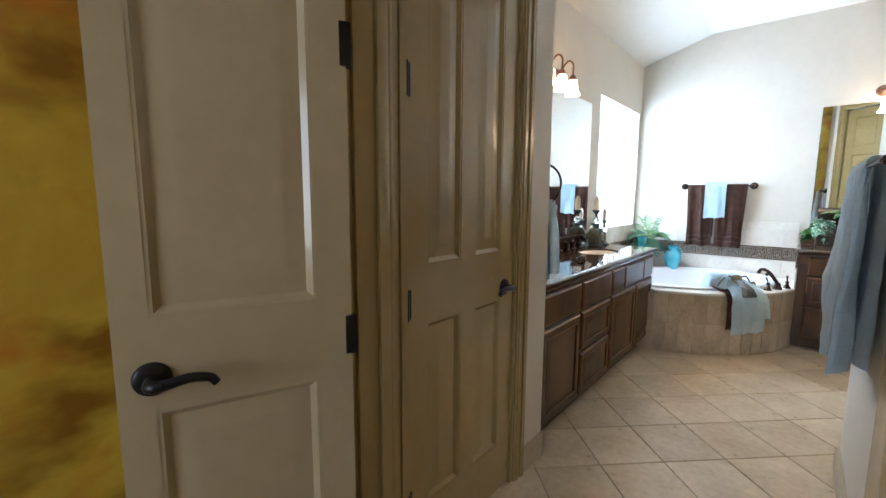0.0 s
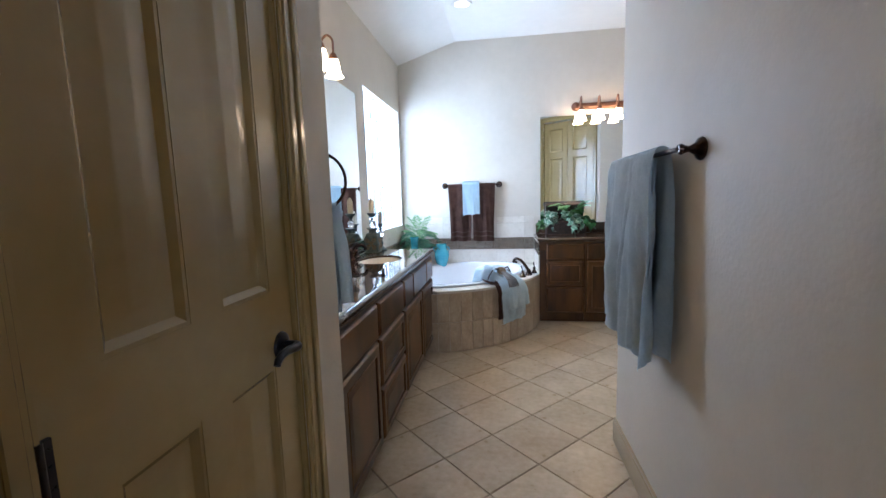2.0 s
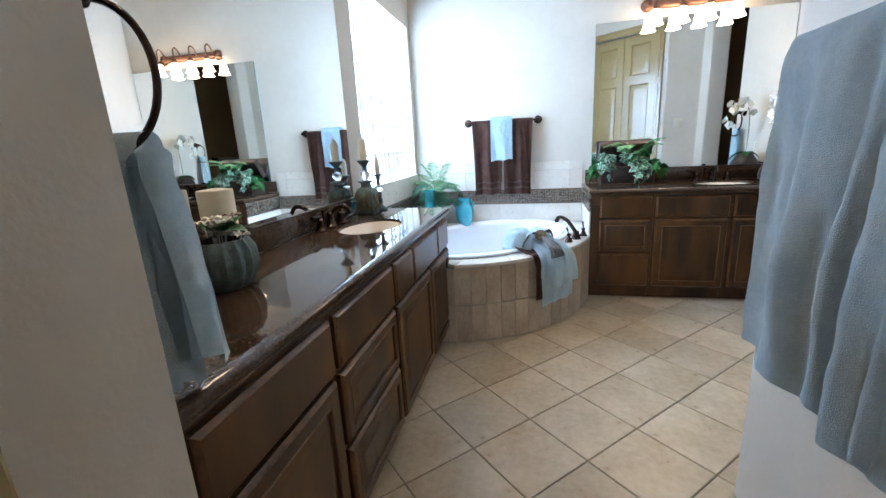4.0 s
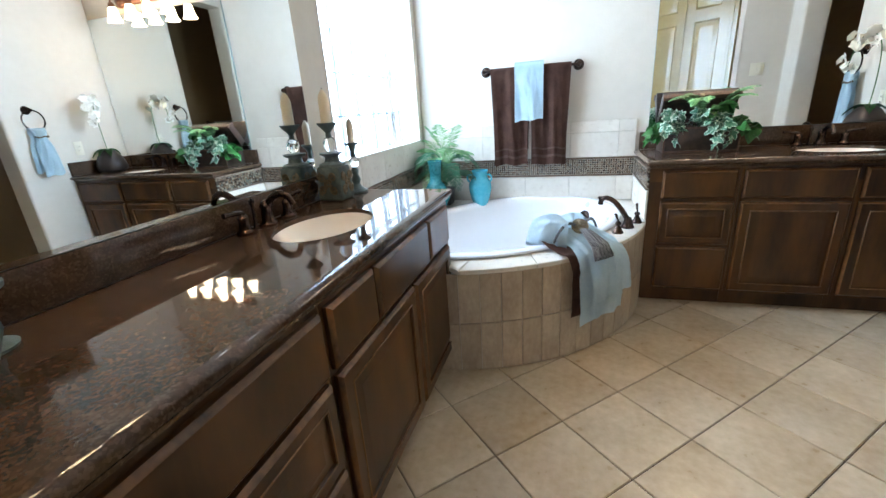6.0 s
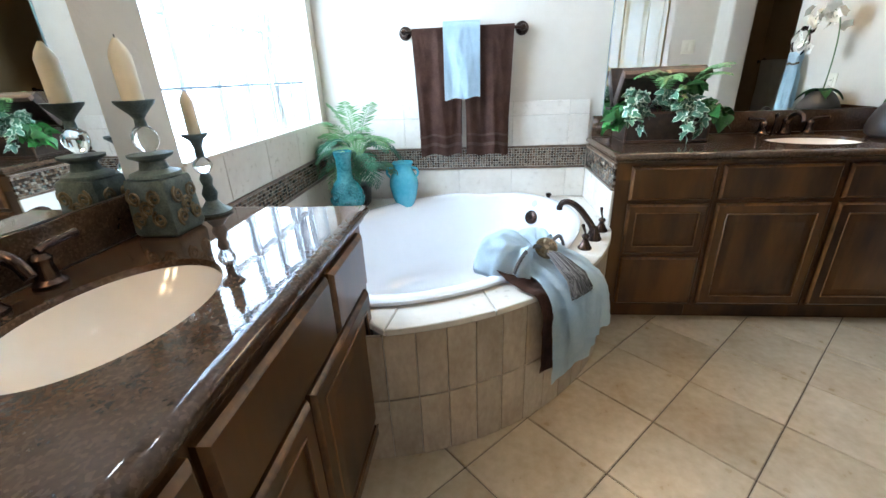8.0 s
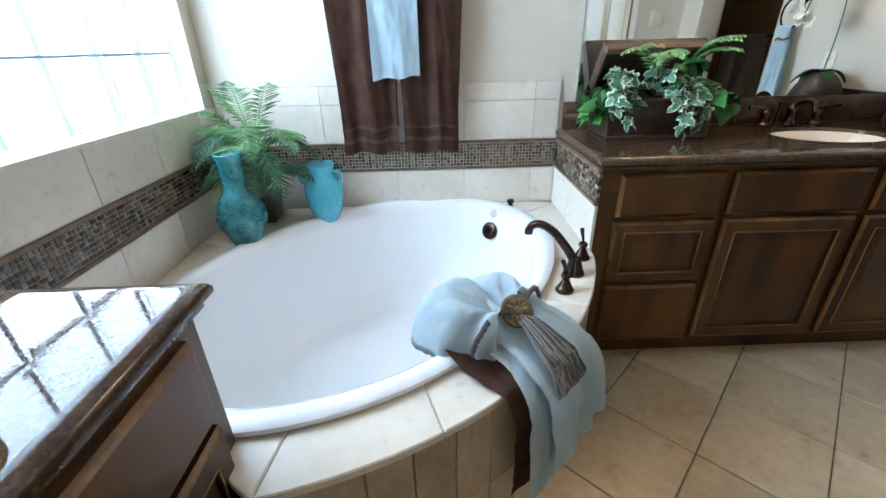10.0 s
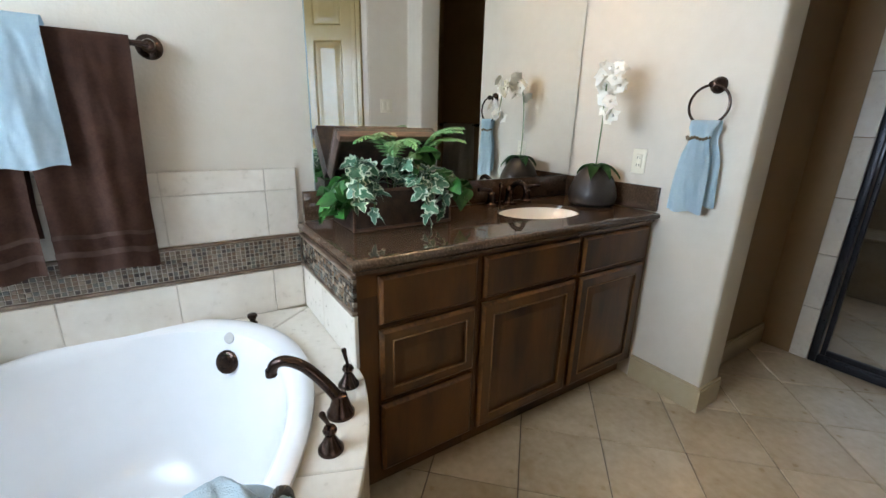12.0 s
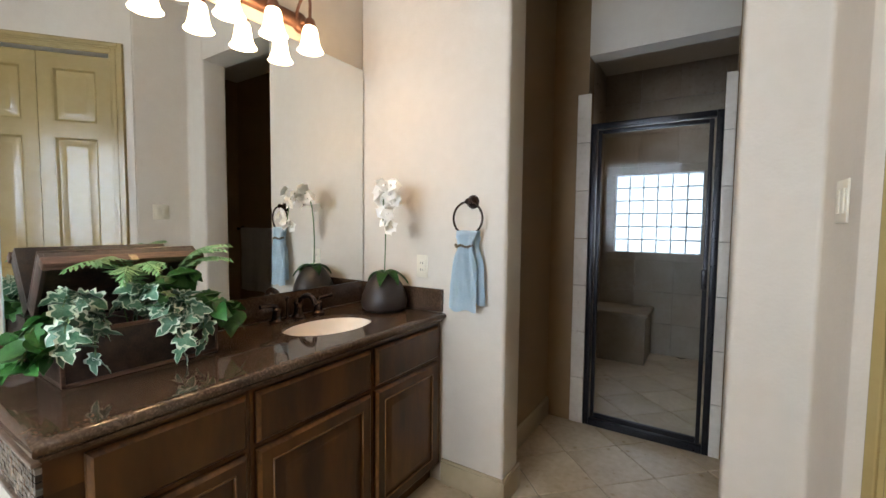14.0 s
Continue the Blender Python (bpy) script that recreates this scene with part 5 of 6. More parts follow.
def leaflets(n, length, width, curl, rnd, spread=0.95, blade=0.0055):
    """A palm or fern frond along +x that arches over, leaflets on both sides."""
    bm = bmesh.new()
    spine = [Vector((length * t, 0, length * (0.9 * t - curl * t * t))) for t in [i / n for i in range(n + 1)]]
    tube(spine, [0.003 * (1 - 0.7 * i / n) for i in range(n + 1)], 5, bm=bm)
    for i in range(2, n + 1):
        t = i / n
        ln = width * math.sin(math.pi * (0.12 + 0.83 * t)) * rnd.uniform(0.85, 1.1)
        for sd in (-1, 1):
            d = (spine[i] - spine[i - 1]).normalized()
            side = Vector((0, sd, 0)) * spread + d * 0.75 + Vector((0, 0, rnd.uniform(-0.35, 0.05)))
            side.normalize()
            up = side.cross(d).normalized() * sd
            w = side.cross(up).normalized() * blade
            p0, p1, p2 = spine[i], spine[i] + side * ln * 0.5 + up * 0.006, spine[i] + side * ln - Vector((0, 0, 0.012))
            q = [bm.verts.new(v) for v in (p0 - w * 0.3, p1 - w, p2, p1 + w, p0 + w * 0.3)]
            m = bm.verts.new(p1 - up * 0.003)
            for a, b in zip(q, q[1:] + q[:1]):
                bm.faces.new((a, b, m))
    return bm


palm = thing("potted_palm", (-1.355, 5.03, ZB), "artificial parlour palm in a dark square pot", "plant")
bm = box(bmesh.new(), -0.065, -0.065, 0, 0.065, 0.065, 0.13, 0.006)
for q in bm.verts:
    q.co.x *= 0.82 + 0.18 * q.co.z / 0.13
    q.co.y *= 0.82 + 0.18 * q.co.z / 0.13
part("pot", bm, POT, palm, local=True)
rnd = random.Random(4)
FRONDS = []
for i in range(9):
    FRONDS.append((PALM, -200 + 24 * i, rnd.uniform(0.15, 0.20), rnd.uniform(0.5, 0.9), rnd.uniform(-30, 0), rnd.uniform(0.30, 0.40)))
for i in range(3):
    FRONDS.append((PALM, -150 + 55 * i, 0.17, 0.3, rnd.uniform(-45, -25), 0.43))
for i in range(22):
    FRONDS.append((FERNDARK if i % 5 else PALM, -160 + 9 * i, rnd.uniform(0.19, 0.25), rnd.uniform(1.0, 1.5), rnd.uniform(-15, 15), rnd.uniform(0.20, 0.37)))
for mat, yaw, ln, curl, tilt, z in FRONDS:
    yaw += rnd.uniform(-9, 9)
    out = rnd.uniform(0.02, 0.06)
    base = Vector((out * math.cos(radians(yaw)) + 0.02, out * math.sin(radians(yaw)) - 0.03, z))
    bm = leaflets(20, ln, rnd.uniform(0.075, 0.10), curl, rnd, 1.15, 0.0038)
    bm.transform(Matrix.Translation(base) @ pose(0, 0, 0, 0, tilt, yaw))
    for q in bm.verts:
        q.co.x, q.co.y = max(q.co.x, -0.178), min(q.co.y, 0.118)
    tube([(0, 0, 0.11), tuple(Vector((base.x * 0.4, base.y * 0.4, base.z * 0.7 + 0.03))), tuple(base)], 0.003, 5, bm=bm)
    part("frond", bm, mat, palm, local=True, smooth=60)

# ---------------------------------------------------------------- chest with ivy on the vanity
CH = (0.325, 5.005, ZT)
chest = thing("trinket_chest", CH, "dark carved leather chest with its lid open", "chest")
for nm, r in (("bottom", (-0.205, -0.115, 0, 0.205, 0.105, 0.012)), ("front_panel", (-0.205, -0.115, 0.012, 0.205, -0.103, 0.15)), ("back_panel", (-0.205, 0.093, 0.012, 0.205, 0.105, 0.15)), ("side_panel", (-0.205, -0.103, 0.012, -0.193, 0.093, 0.15)), ("side_panel", (0.193, -0.103, 0.012, 0.205, 0.093, 0.15)), ("liner", (-0.193, -0.103, 0.10, 0.193, 0.093, 0.105))):
    part(nm, boxes(r, bevel=0.002), LEATHER, chest, local=True)
bm = bmesh.new()
for x in (-0.207, 0.197):
    box(bm, x, -0.118, 0.0, x + 0.010, -0.108, 0.152, 0.002, 1)
box(bm, -0.207, -0.118, 0.0, 0.207, -0.113, 0.012, 0.002, 1)
box(bm, -0.207, -0.118, 0.140, 0.207, -0.113, 0.152, 0.002, 1)
part("corner_strip", bm, OLDWOOD, chest, "reddish nailed edge strips", local=True)
LM = pose(0, 0.105, 0.155, -55, 0, 0) @ pose(0, -0.10, 0)
bm = boxes((-0.207, -0.108, 0.052, 0.207, 0.100, 0.062), (-0.207, -0.108, 0.0, -0.196, 0.100, 0.052), (0.196, -0.108, 0.0, 0.207, 0.100, 0.052), (-0.196, -0.108, 0.0, 0.196, -0.098, 0.052), (-0.196, 0.090, 0.0, 0.196, 0.100, 0.052), bevel=0.002)
bm.transform(LM)
l_ob = part("lid", bm, LEATHER, chest, local=True, smooth=30)
bm = box(bmesh.new(), -0.212, -0.122, -0.014, 0.212, -0.096, 0.018, 0.004, 2)
bm.transform(LM)
part("lid_edge", bm, OLDWOOD, l_ob, "reddish wooden lid edge", local=True)
bm = box(bmesh.new(), -0.012, -0.124, -0.02, 0.012, -0.116, 0.010, 0.003, 1)
bm.transform(LM)
part("clasp", bm, OLDBRASS, l_ob, "small brass clasp", local=True)


def leaf_mesh(name, outline, mat, size, bend, edge=None):
    """A cupped leaf from half an outline of (along, across), along +x."""
    bm = bmesh.new()
    mid = [bm.verts.new((size * a, 0, size * bend * a * a)) for a, _ in outline]
    for sd in (-1, 1):
        rim = [bm.verts.new((size * (a + 0.04 * w), sd * size * w, size * (bend * a * a + 0.18 * w))) for a, w in outline]
        inner = [bm.verts.new(m_.co + (r_.co - m_.co) * 0.70) for m_, r_ in zip(mid, rim)]
        for i in range(len(outline) - 1):
            for lo, hi, tone in ((mid, inner, 0), (inner, rim, 1)):
                f = (lo[i], lo[i + 1], hi[i + 1], hi[i])
                bm.faces.new(f if sd > 0 else f[::-1]).material_index = tone if edge else 0
    bmesh.ops.remove_doubles(bm, verts=bm.verts, dist=1e-5)
    me = finish(bm, name, mat, 60)
    if edge:
        me.materials.append(edge)
    return me


HEART = [(0.0, 0.0), (-0.06, 0.18), (0.05, 0.34), (0.25, 0.42), (0.5, 0.36), (0.75, 0.2), (0.92, 0.07), (1.0, 0.0)]
LOBED = [(0.0, 0.0), (-0.12, 0.22), (-0.05, 0.46), (0.15, 0.30), (0.30, 0.54), (0.45, 0.52), (0.50, 0.26), (0.75, 0.24), (0.9, 0.10), (1.0, 0.0)]
M_HEART = [leaf_mesh("leaf", HEART, LEAF, s, b) for s, b in ((0.072, -0.35), (0.060, -0.2))]
M_IVY = [leaf_mesh("leaf", LOBED, IVY, s, b, IVYEDGE) for s, b in ((0.060, -0.3), (0.052, -0.5), (0.042, -0.2))]
M_IVYG = [leaf_mesh("leaf", LOBED, LEAF, s, b) for s, b in ((0.058, -0.3), (0.048, -0.2))]
ivy = thing("ivy_arrangement", (CH[0], CH[1], ZT + 0.122), "trailing artificial ivy, philodendron and fern in the chest", "plant")
rnd = random.Random(11)
sprays = [((-0.14, -0.06, 0.04), (-0.20, -0.13, 0.03), (-0.24, -0.16, -0.03), 0), ((-0.10, -0.08, 0.05), (-0.14, -0.15, 0.04), (-0.15, -0.175, -0.05), 1),
          ((0.0, -0.06, 0.06), (0.05, -0.14, 0.05), (0.05, -0.18, -0.05), 1),
          ((0.04, -0.07, 0.05), (0.08, -0.15, 0.02), (0.07, -0.17, -0.085), 1), ((0.09, -0.06, 0.05), (0.14, -0.14, 0.02), (0.13, -0.17, -0.07), 1),
          ((0.12, -0.04, 0.06), (0.18, -0.12, 0.06), (0.20, -0.17, 0.0), 2), ((0.15, 0.0, 0.06), (0.23, -0.07, 0.05), (0.30, -0.12, -0.01), 2),
          ((0.05, 0.0, 0.08), (0.08, -0.03, 0.14), (0.13, -0.06, 0.155), 2), ((0.10, 0.02, 0.08), (0.14, -0.02, 0.14), (0.17, -0.05, 0.16), 2),
          ((-0.02, 0.0, 0.08), (0.0, -0.05, 0.12), (0.02, -0.10, 0.11), 1), ((-0.12, 0.0, 0.05), (-0.20, -0.06, 0.05), (-0.25, -0.10, -0.03), 0),
          ((-0.16, -0.02, 0.04), (-0.235, -0.10, 0.02), (-0.26, -0.13, -0.06), 0), ((0.16, -0.05, 0.05), (0.24, -0.10, 0.03), (0.27, -0.11, -0.04), 2),
          ((-0.10, 0.02, 0.06), (-0.12, -0.04, 0.11), (-0.15, -0.10, 0.10), 1), 
          ((0.06, -0.02, 0.07), (0.09, -0.10, 0.09), (0.11, -0.15, 0.04), 1), ((0.02, 0.02, 0.08), (0.05, -0.04, 0.13), (0.05, -0.11, 0.10), 2),
          ((-0.15, -0.03, 0.05), (-0.25, -0.12, 0.06), (-0.29, -0.17, -0.02), 0), ((-0.16, 0.0, 0.05), (-0.25, -0.05, 0.04), (-0.29, -0.08, -0.06), 0),
          ((-0.14, -0.05, 0.06), (-0.20, -0.16, 0.07), (-0.22, -0.20, 0.0), 1), ((-0.12, -0.02, 0.08), (-0.17, -0.08, 0.13), (-0.20, -0.13, 0.10), 1)]
for a, b, c, kind in sprays:
    pts = curve_points([(a[0] * 0.6, a[1] * 0.4, 0.0), a, b, c], 16)
    part("stem", tube(pts, 0.0022, 5), STEM, ivy, local=True)
    n = 15 if kind == 1 else 11
    for i in range(n):
        p = pts[min(16, 4 + int(13 * i / n))]
        me = rnd.choice(M_IVY if kind == 1 else M_HEART if rnd.random() < 0.75 else M_IVYG)
        yaw = math.degrees(math.atan2(c[1], c[0])) + rnd.uniform(-120, 120)
        share("leaf", me, ivy, pose(p.x, p.y, p.z, rnd.uniform(-55, 55), rnd.uniform(-25, 70), yaw))
for a, tilt, ln in ((-150, -25, 0.24), (-130, -28, 0.25), (-115, -16, 0.25), (-95, -22, 0.23), (-85, -30, 0.20), (-60, -38, 0.22), (-30, -42, 0.22), (-45, -30, 0.20)):
    bm = leaflets(18, ln, 0.05, 0.95, rnd, 1.2)
    bm.transform(pose(0.0 if a < -80 else 0.12, -0.01, 0.105, 0, tilt, a))
    part("fern_frond", bm, PALM, ivy, "pale green fern frond", local=True, smooth=60)

# ---------------------------------------------------------------- orchids


def orchid(at, rz):
    o = thing("potted_orchid", at, "white artificial orchid in an egg-shaped dark pot", "plant", "orchids", rz)
    part("pot", lathe([(0, 0), (0.088, 0), (0.112, 0.014), (0.119, 0.045), (0.112, 0.085), (0.092, 0.135), (0.064, 0.175), (0.044, 0.192), (0.038, 0.192), (0.034, 0.182), (0, 0.178)], 36), POT, o, local=True)
    stem = curve_points([(0, 0, 0.175), (0.006, 0, 0.32), (0.004, -0.005, 0.47), (-0.012, -0.015, 0.580), (-0.050, -0.040, 0.625), (-0.095, -0.075, 0.585), (-0.115, -0.090, 0.440)], 30)
    part("stem", tube(stem, 0.0032, 6), STEM, o, local=True)
    rnd = random.Random(2)
    for a, ln in ((-150, 0.13), (-100, 0.12), (-40, 0.14), (20, 0.12), (110, 0.1), (-75, 0.09)):
        bm = bmesh.new()
        n, rows = 9, []
        for i in range(n):
            t = i / (n - 1)
            w = 0.030 * math.sin(math.pi * (0.1 + 0.88 * t)) ** 0.8
            z = 0.185 + ln * (0.55 * t - 0.95 * t * t)
            rows.append([bm.verts.new((ln * t * 0.9, s * w, z + 0.012 * abs(s))) for s in (-1, 0, 1)])
        for p, q in zip(rows, rows[1:]):
            for k in (0, 1):
                bm.faces.new((p[k], q[k], q[k + 1], p[k + 1]))
        bmesh.ops.solidify(bm, geom=bm.faces, thickness=0.0015)
        bm.transform(pose(0, 0, 0, 0, 0, a))
        part("leaf", bm, LEAF, o, local=True, smooth=60)
    for i in range(32):
        p = stem[15 + int(15 * i / 31)]
        q = p + Vector((rnd.uniform(-0.045, 0.045), rnd.uniform(-0.055, 0.015), rnd.uniform(-0.050, 0.025)))
        bm = bmesh.new()
        for k in range(5):
            a = 2 * math.pi * k / 5 + 0.3
            ln, w = (0.036, 0.021) if k % 2 else (0.039, 0.015)
            v = [bm.verts.new(c) for c in ((0, 0, 0), (ln * 0.55, w, 0.006), (ln, 0, 0.003), (ln * 0.55, -w, 0.006), (ln * 0.5, 0, 0.001))]
            for x in ((0, 4, 1), (1, 4, 2), (2, 4, 3), (3, 4, 0)):
                bm.faces.new([v[y] for y in x])
            bmesh.ops.rotate(bm, verts=v, cent=(0, 0, 0), matrix=Matrix.Rotation(a, 3, "Z"))
        bmesh.ops.create_icosphere(bm, subdivisions=1, radius=0.008, matrix=Matrix.Translation((0, 0, 0.007)))
        bm.transform(Matrix.Translation(q) @ pose(0, 0, 0, 90 + rnd.uniform(-40, 30), rnd.uniform(-30, 30), rnd.uniform(-100, 20)))
        part("blossom", bm, PETAL, o, local=True, smooth=60)
    return o


orc = orchid((1.39, 4.875, ZT), 0)
copy_thing(orc, pose(-1.38, 1.82, ZT, 0, 0, 80))

# ---------------------------------------------------------------- candle holders and bowl on the window-side vanity


def candle(at, r, h, name="candle", label="ivory candle with a pointed top", point=1.0):
    c = thing(name, at, label, "candle", "candles")
    part("wax", lathe([(0, 0), (r, 0), (r, h), (r * (1 - 0.25 * point), h + r * 0.7 * point), (r * 0.2, h + r * 1.6 * point), (0, h + r * 1.6 * point)], 16), WAX, c, local=True)
    part("wick", tube([(0, 0, h + r * 1.5 * point), (0, 0, h + r * 1.5 * point + 0.010)], 0.0012, 5), BLACK, c, local=True)


GLASSBALL = glass_material("clear_glass_ball", (0.95, 0.98, 0.98), 0.02, 1.45)
urn = thing("candle_urn", (-1.447, 3.61, ZT), "square verdigris urn with carved scrolls, holding a candle", "candle holder")
bm = box(bmesh.new(), -0.066, -0.066, 0.0, 0.066, 0.066, 0.135, 0.014, 2)
for q in bm.verts:
    k = 0.88 + 0.12 * math.sin(math.pi * min(1, q.co.z / 0.135 + 0.15))
    q.co.x, q.co.y = q.co.x * k, q.co.y * k
part("box", bm, PATINA, urn, local=True)
for face in range(4):
    for sx, sz, dr in ((-0.028, 0.045, 1), (0.028, 0.045, -1), (-0.028, 0.095, -1), (0.028, 0.095, 1), (0.0, 0.07, 1)):
        pts = []
        for i in range(17):
            th = dr * 3.4 * math.pi * i / 16
            rr = 0.003 + 0.017 * i / 16
            pts.append((sx + rr * math.cos(th), -0.0665, sz + rr * math.sin(th)))
        bm = tube(pts, 0.0038, 6)
        bm.transform(pose(0, 0, 0, 0, 0, 90 * face))
        part("scroll", bm, OLDBRASS, urn, local=True)
part("neck", lathe([(0.062, 0.135), (0.060, 0.142), (0.035, 0.150), (0.030, 0.168), (0.052, 0.178), (0.054, 0.184), (0.0, 0.186)], 28), PATINA, urn, local=True)
part("glass_ball", lathe([(0, 0.186), (0.018, 0.190), (0.029, 0.205), (0.031, 0.215), (0.029, 0.227), (0.018, 0.241), (0, 0.245)], 24), GLASSBALL, urn, "clear glass ball", local=True)
part("cup", lathe([(0.0, 0.243), (0.014, 0.243), (0.012, 0.258), (0.020, 0.268), (0.044, 0.290), (0.046, 0.296), (0.0, 0.294)], 28), PATINA, urn, local=True)
urn.scale = (0.95, 0.95, 1.12)
candle((-1.447, 3.61, ZT + 0.330), 0.023, 0.098)
stick = thing("candlestick", (-1.425, 3.765, ZT), "dark patinated candlestick with a glass ball", "candle holder")
part("base", lathe([(0, 0), (0.048, 0), (0.050, 0.008), (0.030, 0.020), (0.016, 0.040), (0.022, 0.060), (0.013, 0.085), (0.018, 0.105), (0.012, 0.120), (0.0, 0.122)], 28), PATINA, stick, local=True)
part("glass_ball", lathe([(0, 0.120), (0.015, 0.124), (0.024, 0.136), (0.026, 0.145), (0.024, 0.154), (0.015, 0.166), (0, 0.170)], 24), GLASSBALL, stick, "clear glass ball", local=True)
part("cup", lathe([(0.0, 0.168), (0.012, 0.168), (0.011, 0.195), (0.018, 0.215), (0.034, 0.228), (0.035, 0.234), (0.0, 0.232)], 24), PATINA, stick, local=True)
candle((-1.425, 3.765, ZT + 0.233), 0.017, 0.085)
bowl = thing("ribbed_bowl", (-1.36, 2.235, ZT), "dark teal ribbed ceramic planter on the countertop", "planter")
bm = lathe([(0, 0), (0.065, 0), (0.085, 0.02), (0.103, 0.07), (0.098, 0.12), (0.080, 0.150), (0.070, 0.150), (0.085, 0.115), (0.085, 0.08), (0, 0.06)], 64)
for q in bm.verts:
    a = math.atan2(q.co.y, q.co.x)
    k = 1 + 0.045 * math.cos(16 * a)
    q.co.x, q.co.y = q.co.x * k, q.co.y * k
part("body", bm, PATINA, bowl, local=True)
dry = thing("dried_flowers", (-1.36, 2.235, ZT + 0.06), "cream dried blossoms and leaves in the planter", "plant")
rnd = random.Random(9)
for i in range(26):
    a, rr = rnd.uniform(0, 6.28), rnd.uniform(0.0, 0.085)
    p = (rr * math.cos(a), rr * math.sin(a), 0.115 + rnd.uniform(-0.02, 0.05))
    bm = bmesh.new()
    tube([(p[0] * 0.5, p[1] * 0.5, 0.0), p], 0.0018, 5, bm=bm)
    for k in range(5):
        t = 2 * math.pi * k / 5
        v = [bm.verts.new((p[0] + x, p[1] + y, p[2] + z)) for x, y, z in ((0, 0, 0), (0.024 * math.cos(t - 0.4), 0.024 * math.sin(t - 0.4), 0.008), (0.032 * math.cos(t), 0.032 * math.sin(t), 0.002), (0.024 * math.cos(t + 0.4), 0.024 * math.sin(t + 0.4), 0.008))]
        bm.faces.new(v)
    part("blossom", bm, PETAL if i % 3 else COPPER, dry, local=True)
for i in range(8):
    share("leaf", M_HEART[i % 2], dry, pose(0.03 * math.cos(i), 0.03 * math.sin(i), 0.12, rnd.uniform(-20, 20), rnd.uniform(-50, 10), i * 45))
candle((-1.44, 2.345, ZT + 0.122), 0.055, 0.165, "pillar_candle", "thick ivory pillar candle on a dark stand", 0.1)
stand = thing("candle_stand", (-1.44, 2.345, ZT), "dark candle stand on the countertop", "candle holder")
part("base", lathe([(0, 0), (0.05, 0), (0.052, 0.006), (0.025, 0.018), (0.020, 0.050), (0.026, 0.070), (0.022, 0.092), (0.060, 0.112), (0.062, 0.122), (0, 0.121)], 28), PATINA, stand, local=True)
plaque = thing("picture_frame", (-1.50, 1.98, ZT), "small framed floral picture leaning on the backsplash", "picture", rz=90)
for nm, bmx, mt in (("frame", boxes((-0.065, -0.006, 0.0, 0.065, 0.006, 0.014), (-0.065, -0.006, 0.166, 0.065, 0.006, 0.18), (-0.065, -0.006, 0.014, -0.051, 0.006, 0.166), (0.051, -0.006, 0.014, 0.065, 0.006, 0.166), bevel=0.002), PATINA), ("picture", boxes((-0.051, -0.001, 0.014, 0.051, 0.004, 0.166)), IVY)):
    bmx.transform(pose(0, 0, 0, -12, 0, 0))
    part(nm, bmx, mt, plaque, local=True)

# ---------------------------------------------------------------- switches and outlets


def plate(m, w, n, outlet, label):
    p = new("outlet" if outlet else "light_switch")
    p.matrix_basis = m
    p.empty_display_size = 0.03
    tagged(p, label, "outlet" if outlet else "switch")
    part("cover", box(bmesh.new(), -w / 2, -0.006, -0.059, w / 2, 0, 0.059, 0.003), PLATE, p, local=True)
    for i in range(n):
        x = (i - (n - 1) / 2) * 0.046
        part("rocker", box(bmesh.new(), x - 0.016, -0.010, -0.033, x + 0.016, -0.005, 0.033, 0.002), PLATE, p, local=True)
        if outlet:
            for z in (-0.018, 0.018):
                part("socket", boxes((x - 0.007, -0.0108, z - 0.006, x - 0.005, -0.0098, z + 0.006), (x + 0.005, -0.0108, z - 0.006, x + 0.007, -0.0098, z + 0.006)), BLACK, p, local=True)


plate(pose(XE, 4.733, 1.126, 0, 0, -90), 0.072, 1, True, "ivory wall outlet above the backsplash")
plate(pose(1.305, 3.168, 1.42, 0, 0, 180), 0.116, 2, False, "ivory double light switch on the wall")
plate(pose(XH, 0.86, 1.44, 0, 0, -90), 0.116, 2, False, "ivory double light switch on the hall wall")

# ---------------------------------------------------------------- recessed ceiling lights
for at, mt, lab in (((-0.71, 4.27, ZC), CANGLOW, "round recessed ceiling light with a white ring"), ((4.05, 3.86, 2.98), WARMGLOW, "round recessed warm light in the shower ceiling")):
    c = thing("recessed_light", at, lab, "ceiling light")
    part("trim_ring", lathe([(0.065, -0.002), (0.070, -0.007), (0.092, -0.005), (0.095, 0.0)], 32), CEIL, c, local=True)
    part("lens", lathe([(0.0, -0.003), (0.065, -0.002)], 32), mt, c, "lit lens", local=True)

# ---------------------------------------------------------------- shower
sd = thing("shower_door", (XS + 0.02, 3.786, 0.0), "dark bronze framed clear glass shower door, closed", "shower door")
ya, yb, zt = 3.425, 4.148, 2.010
for r in ((ya, ya + 0.035, 0.0, zt), (yb - 0.035, yb, 0.0, zt), (ya + 0.035, yb - 0.035, zt - 0.035, zt), (ya + 0.035, yb - 0.035, 0.0, 0.045)):
    part("outer_frame", box(bmesh.new(), XS - 0.005, r[0], r[2], XS + 0.045, r[1], r[3], 0.004), BLACKMETAL, sd)
for r in ((ya + 0.045, ya + 0.068, 0.055, zt - 0.045), (yb - 0.068, yb - 0.045, 0.055, zt - 0.045), (ya + 0.068, yb - 0.068, zt - 0.068, zt - 0.045), (ya + 0.068, yb - 0.068, 0.055, 0.085)):
    part("leaf_frame", box(bmesh.new(), XS + 0.002, r[0], r[2], XS + 0.032, r[1], r[3], 0.003), BLACKMETAL, sd)
pane = part("pane", boxes((XS + 0.014, ya + 0.066, 0.083, XS + 0.020, yb - 0.066, zt - 0.066)), PANE, sd, "clear glass pane")
pane.visible_shadow = False
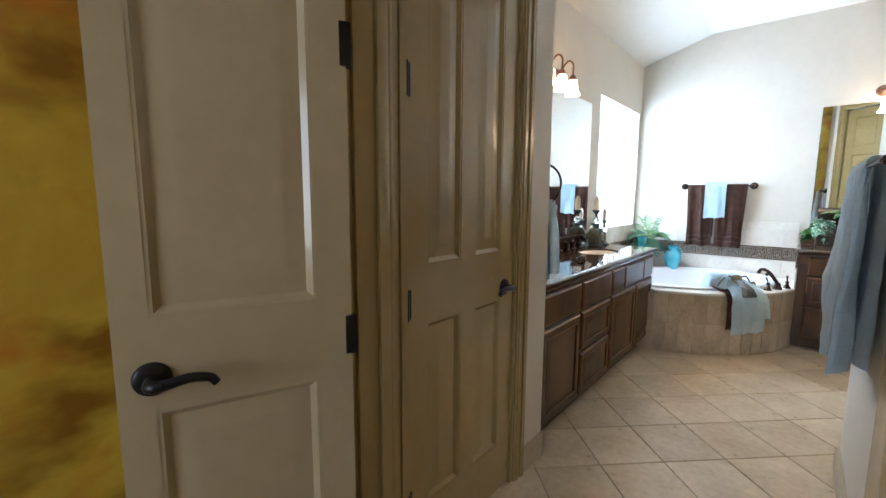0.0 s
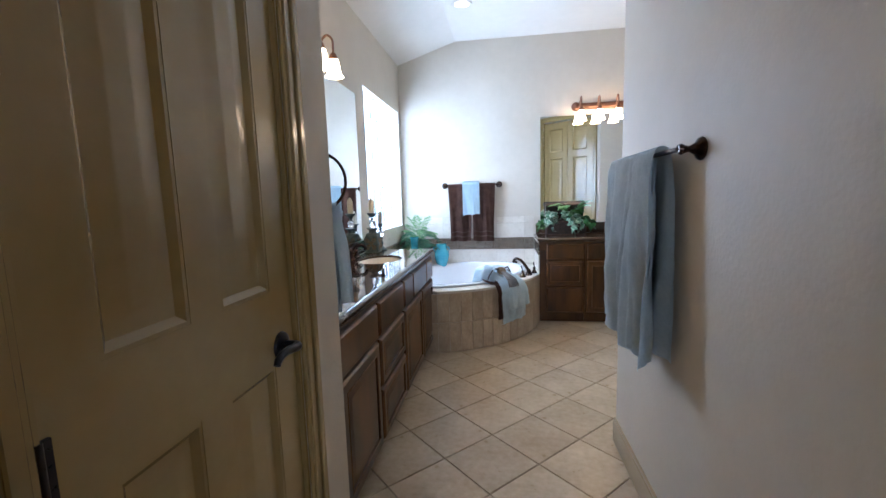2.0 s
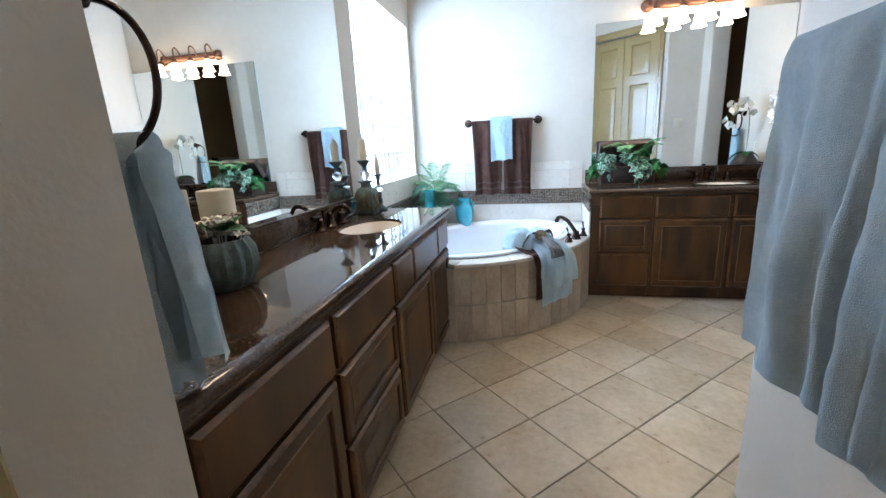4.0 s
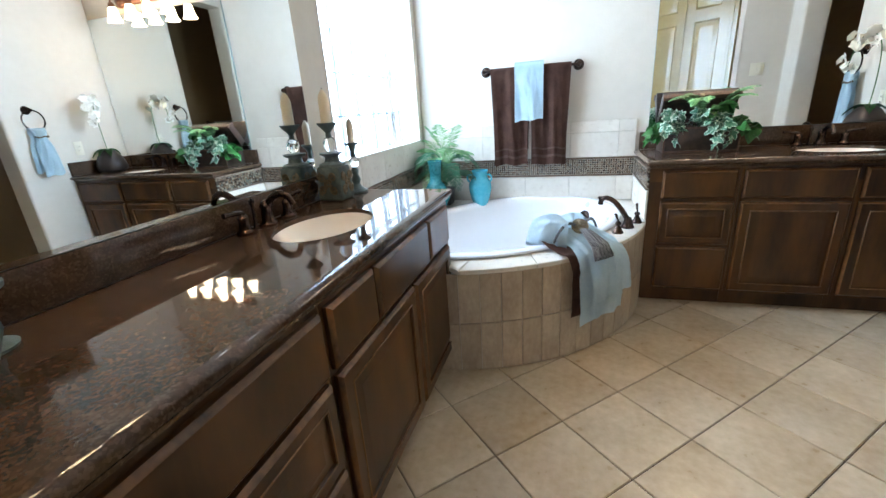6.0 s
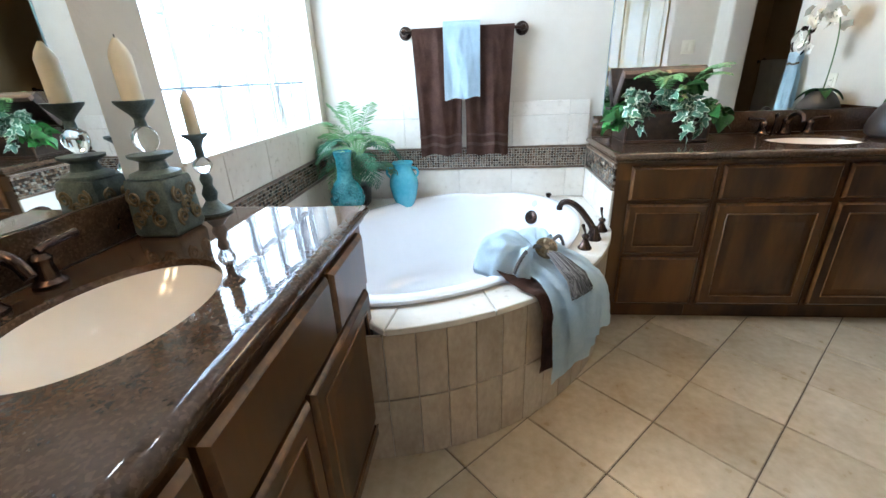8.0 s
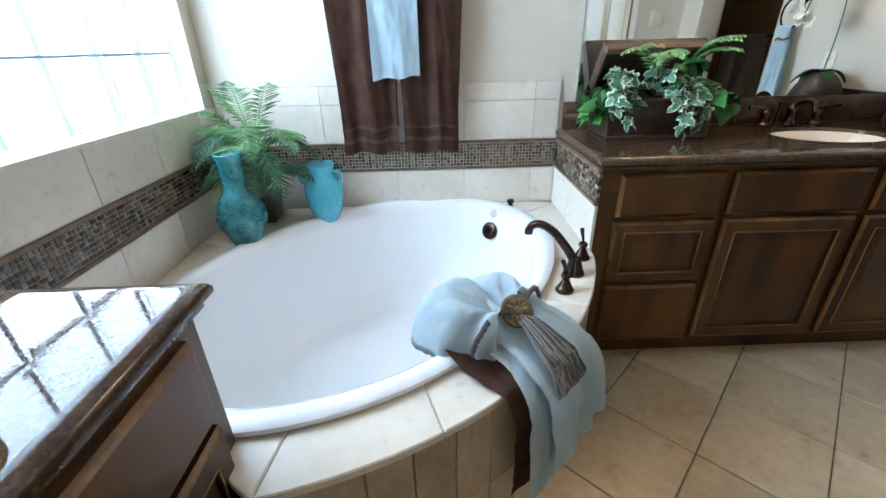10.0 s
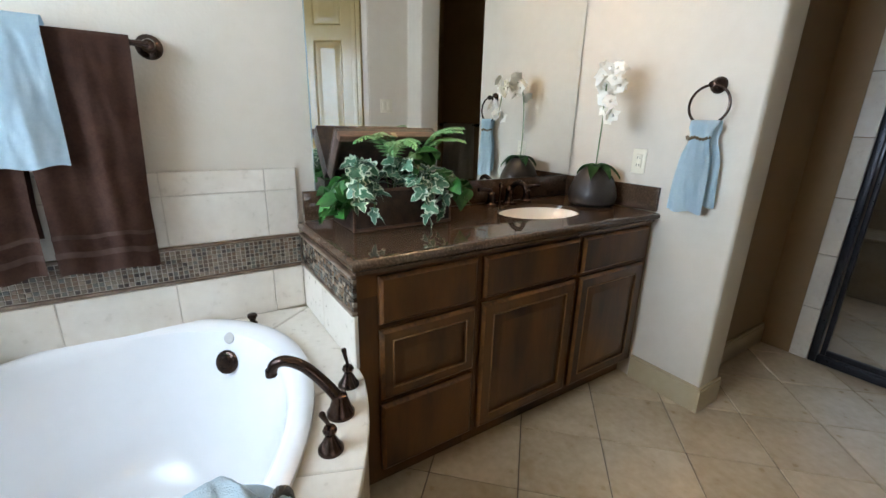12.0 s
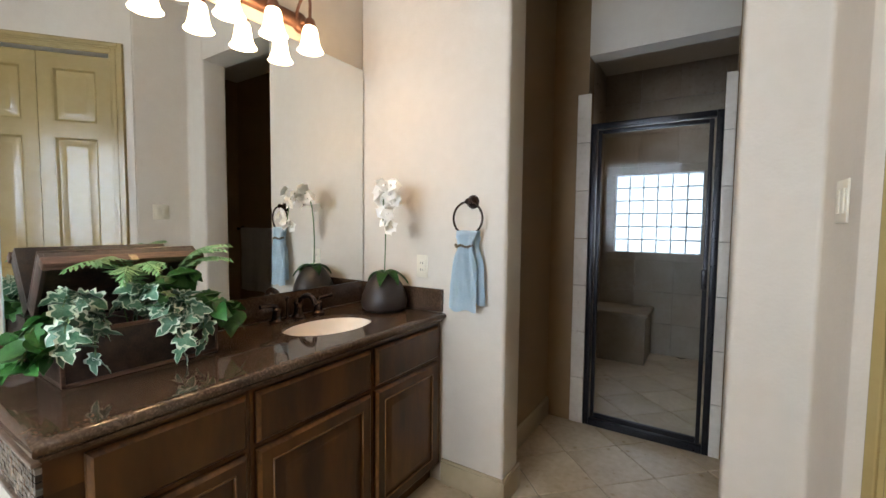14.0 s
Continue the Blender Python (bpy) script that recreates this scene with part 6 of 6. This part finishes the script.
part("pull", box(bmesh.new(), XS - 0.03, ya + 0.045, 0.98, XS, ya + 0.075, 1.10, 0.006), BLACKMETAL, sd, "dark pull handle")
jam = thing("shower_door_jamb", (XS, 3.76, 0), "pale tile strips beside the shower door", "tile")
for y0_, y1_ in ((3.37, ya), (yb, 4.235)):
    for k in range(7):
        part("jamb_tile", box(bmesh.new(), XS - 0.014, y0_ + 0.001, 0.004 + k * 0.315, XS + 0.0, y1_ - 0.001, 0.315 + k * 0.315, 0.002, 1), WALLTILE, jam)
ea = bpy.data.objects["wall_shower_east"]
for i in range(4):
    for k in range(9):
        y, z = 3.03 + i * 0.365, 0.004 + k * 0.33
        if y + 0.36 > SW[0] and y < SW[1] and z + 0.325 > SW[2] and z < SW[3]:
            for za, zb in ((z, min(z + 0.325, SW[2])), (max(z, SW[3]), z + 0.325)):
                if zb - za > 0.02:
                    part("wall_tile", box(bmesh.new(), 4.608, y, za, 4.62, y + 0.362, zb, 0.002, 1), SHTILE, ea)
        else:
            part("wall_tile", box(bmesh.new(), 4.608, y, z, 4.62, y + 0.362, z + 0.326, 0.002, 1), SHTILE, ea)
bench = thing("shower_bench", (4.35, 4.2, 0), "tiled corner bench in the shower", "bench")
part("body", box(bmesh.new(), 4.12, 3.95, 0, 4.605, 4.478, 0.47, 0.004), SHTILE, bench)
part("seat", box(bmesh.new(), 4.10, 3.93, 0.47, 4.605, 4.478, 0.50, 0.006), SHTILE, bench)
sh = thing("shower_fixture", (4.6, 3.3, 1.75), "dark shower head on the tiled shower wall", "shower head")
part("arm", tube(curve_points([(4.61, 3.33, 1.85), (4.52, 3.33, 1.86), (4.47, 3.33, 1.82)], 10), 0.011, 8), BLACKMETAL, sh)
part("head", lathe([(0.0, 0.03), (0.02, 0.028), (0.05, 0.008), (0.052, 0.0), (0, -0.002)], 20, pose(4.46, 3.33, 1.79, 0, -30, 0)), BLACKMETAL, sh)

# ---------------------------------------------------------------- floor tiles, laid diagonally
D = 0.477
me = finish(box(bmesh.new(), -0.1665, -0.1665, -0.012, 0.1665, 0.1665, 0, 0.003, 1), "tile", TILE, 30)
floor_ob = bpy.data.objects["floor"]
for i in range(-12, 16):
    for j in range(-16, 12):
        x, y = -0.2 + (i - j) * D / 2, 3.66 + (i + j) * D / 2 + D / 2
        hall, bath = -1.2 < x < 0.5 and 0.3 < y < 2.7, -1.25 < x < 1.8 and 2.2 < y < 5.05 and y - 2.2 > 0.75 * (x - 0.3)
        shower = 1.4 < x < 4.7 and 2.9 < y < 4.6 or 1.7 < x < 2.9 and 1.9 < y < 3.2
        if hall or bath or shower:
            share("tile", me, floor_ob, pose(x, y, random.uniform(-0.0006, 0), 0, 0, 45 + 90 * random.randrange(4)))
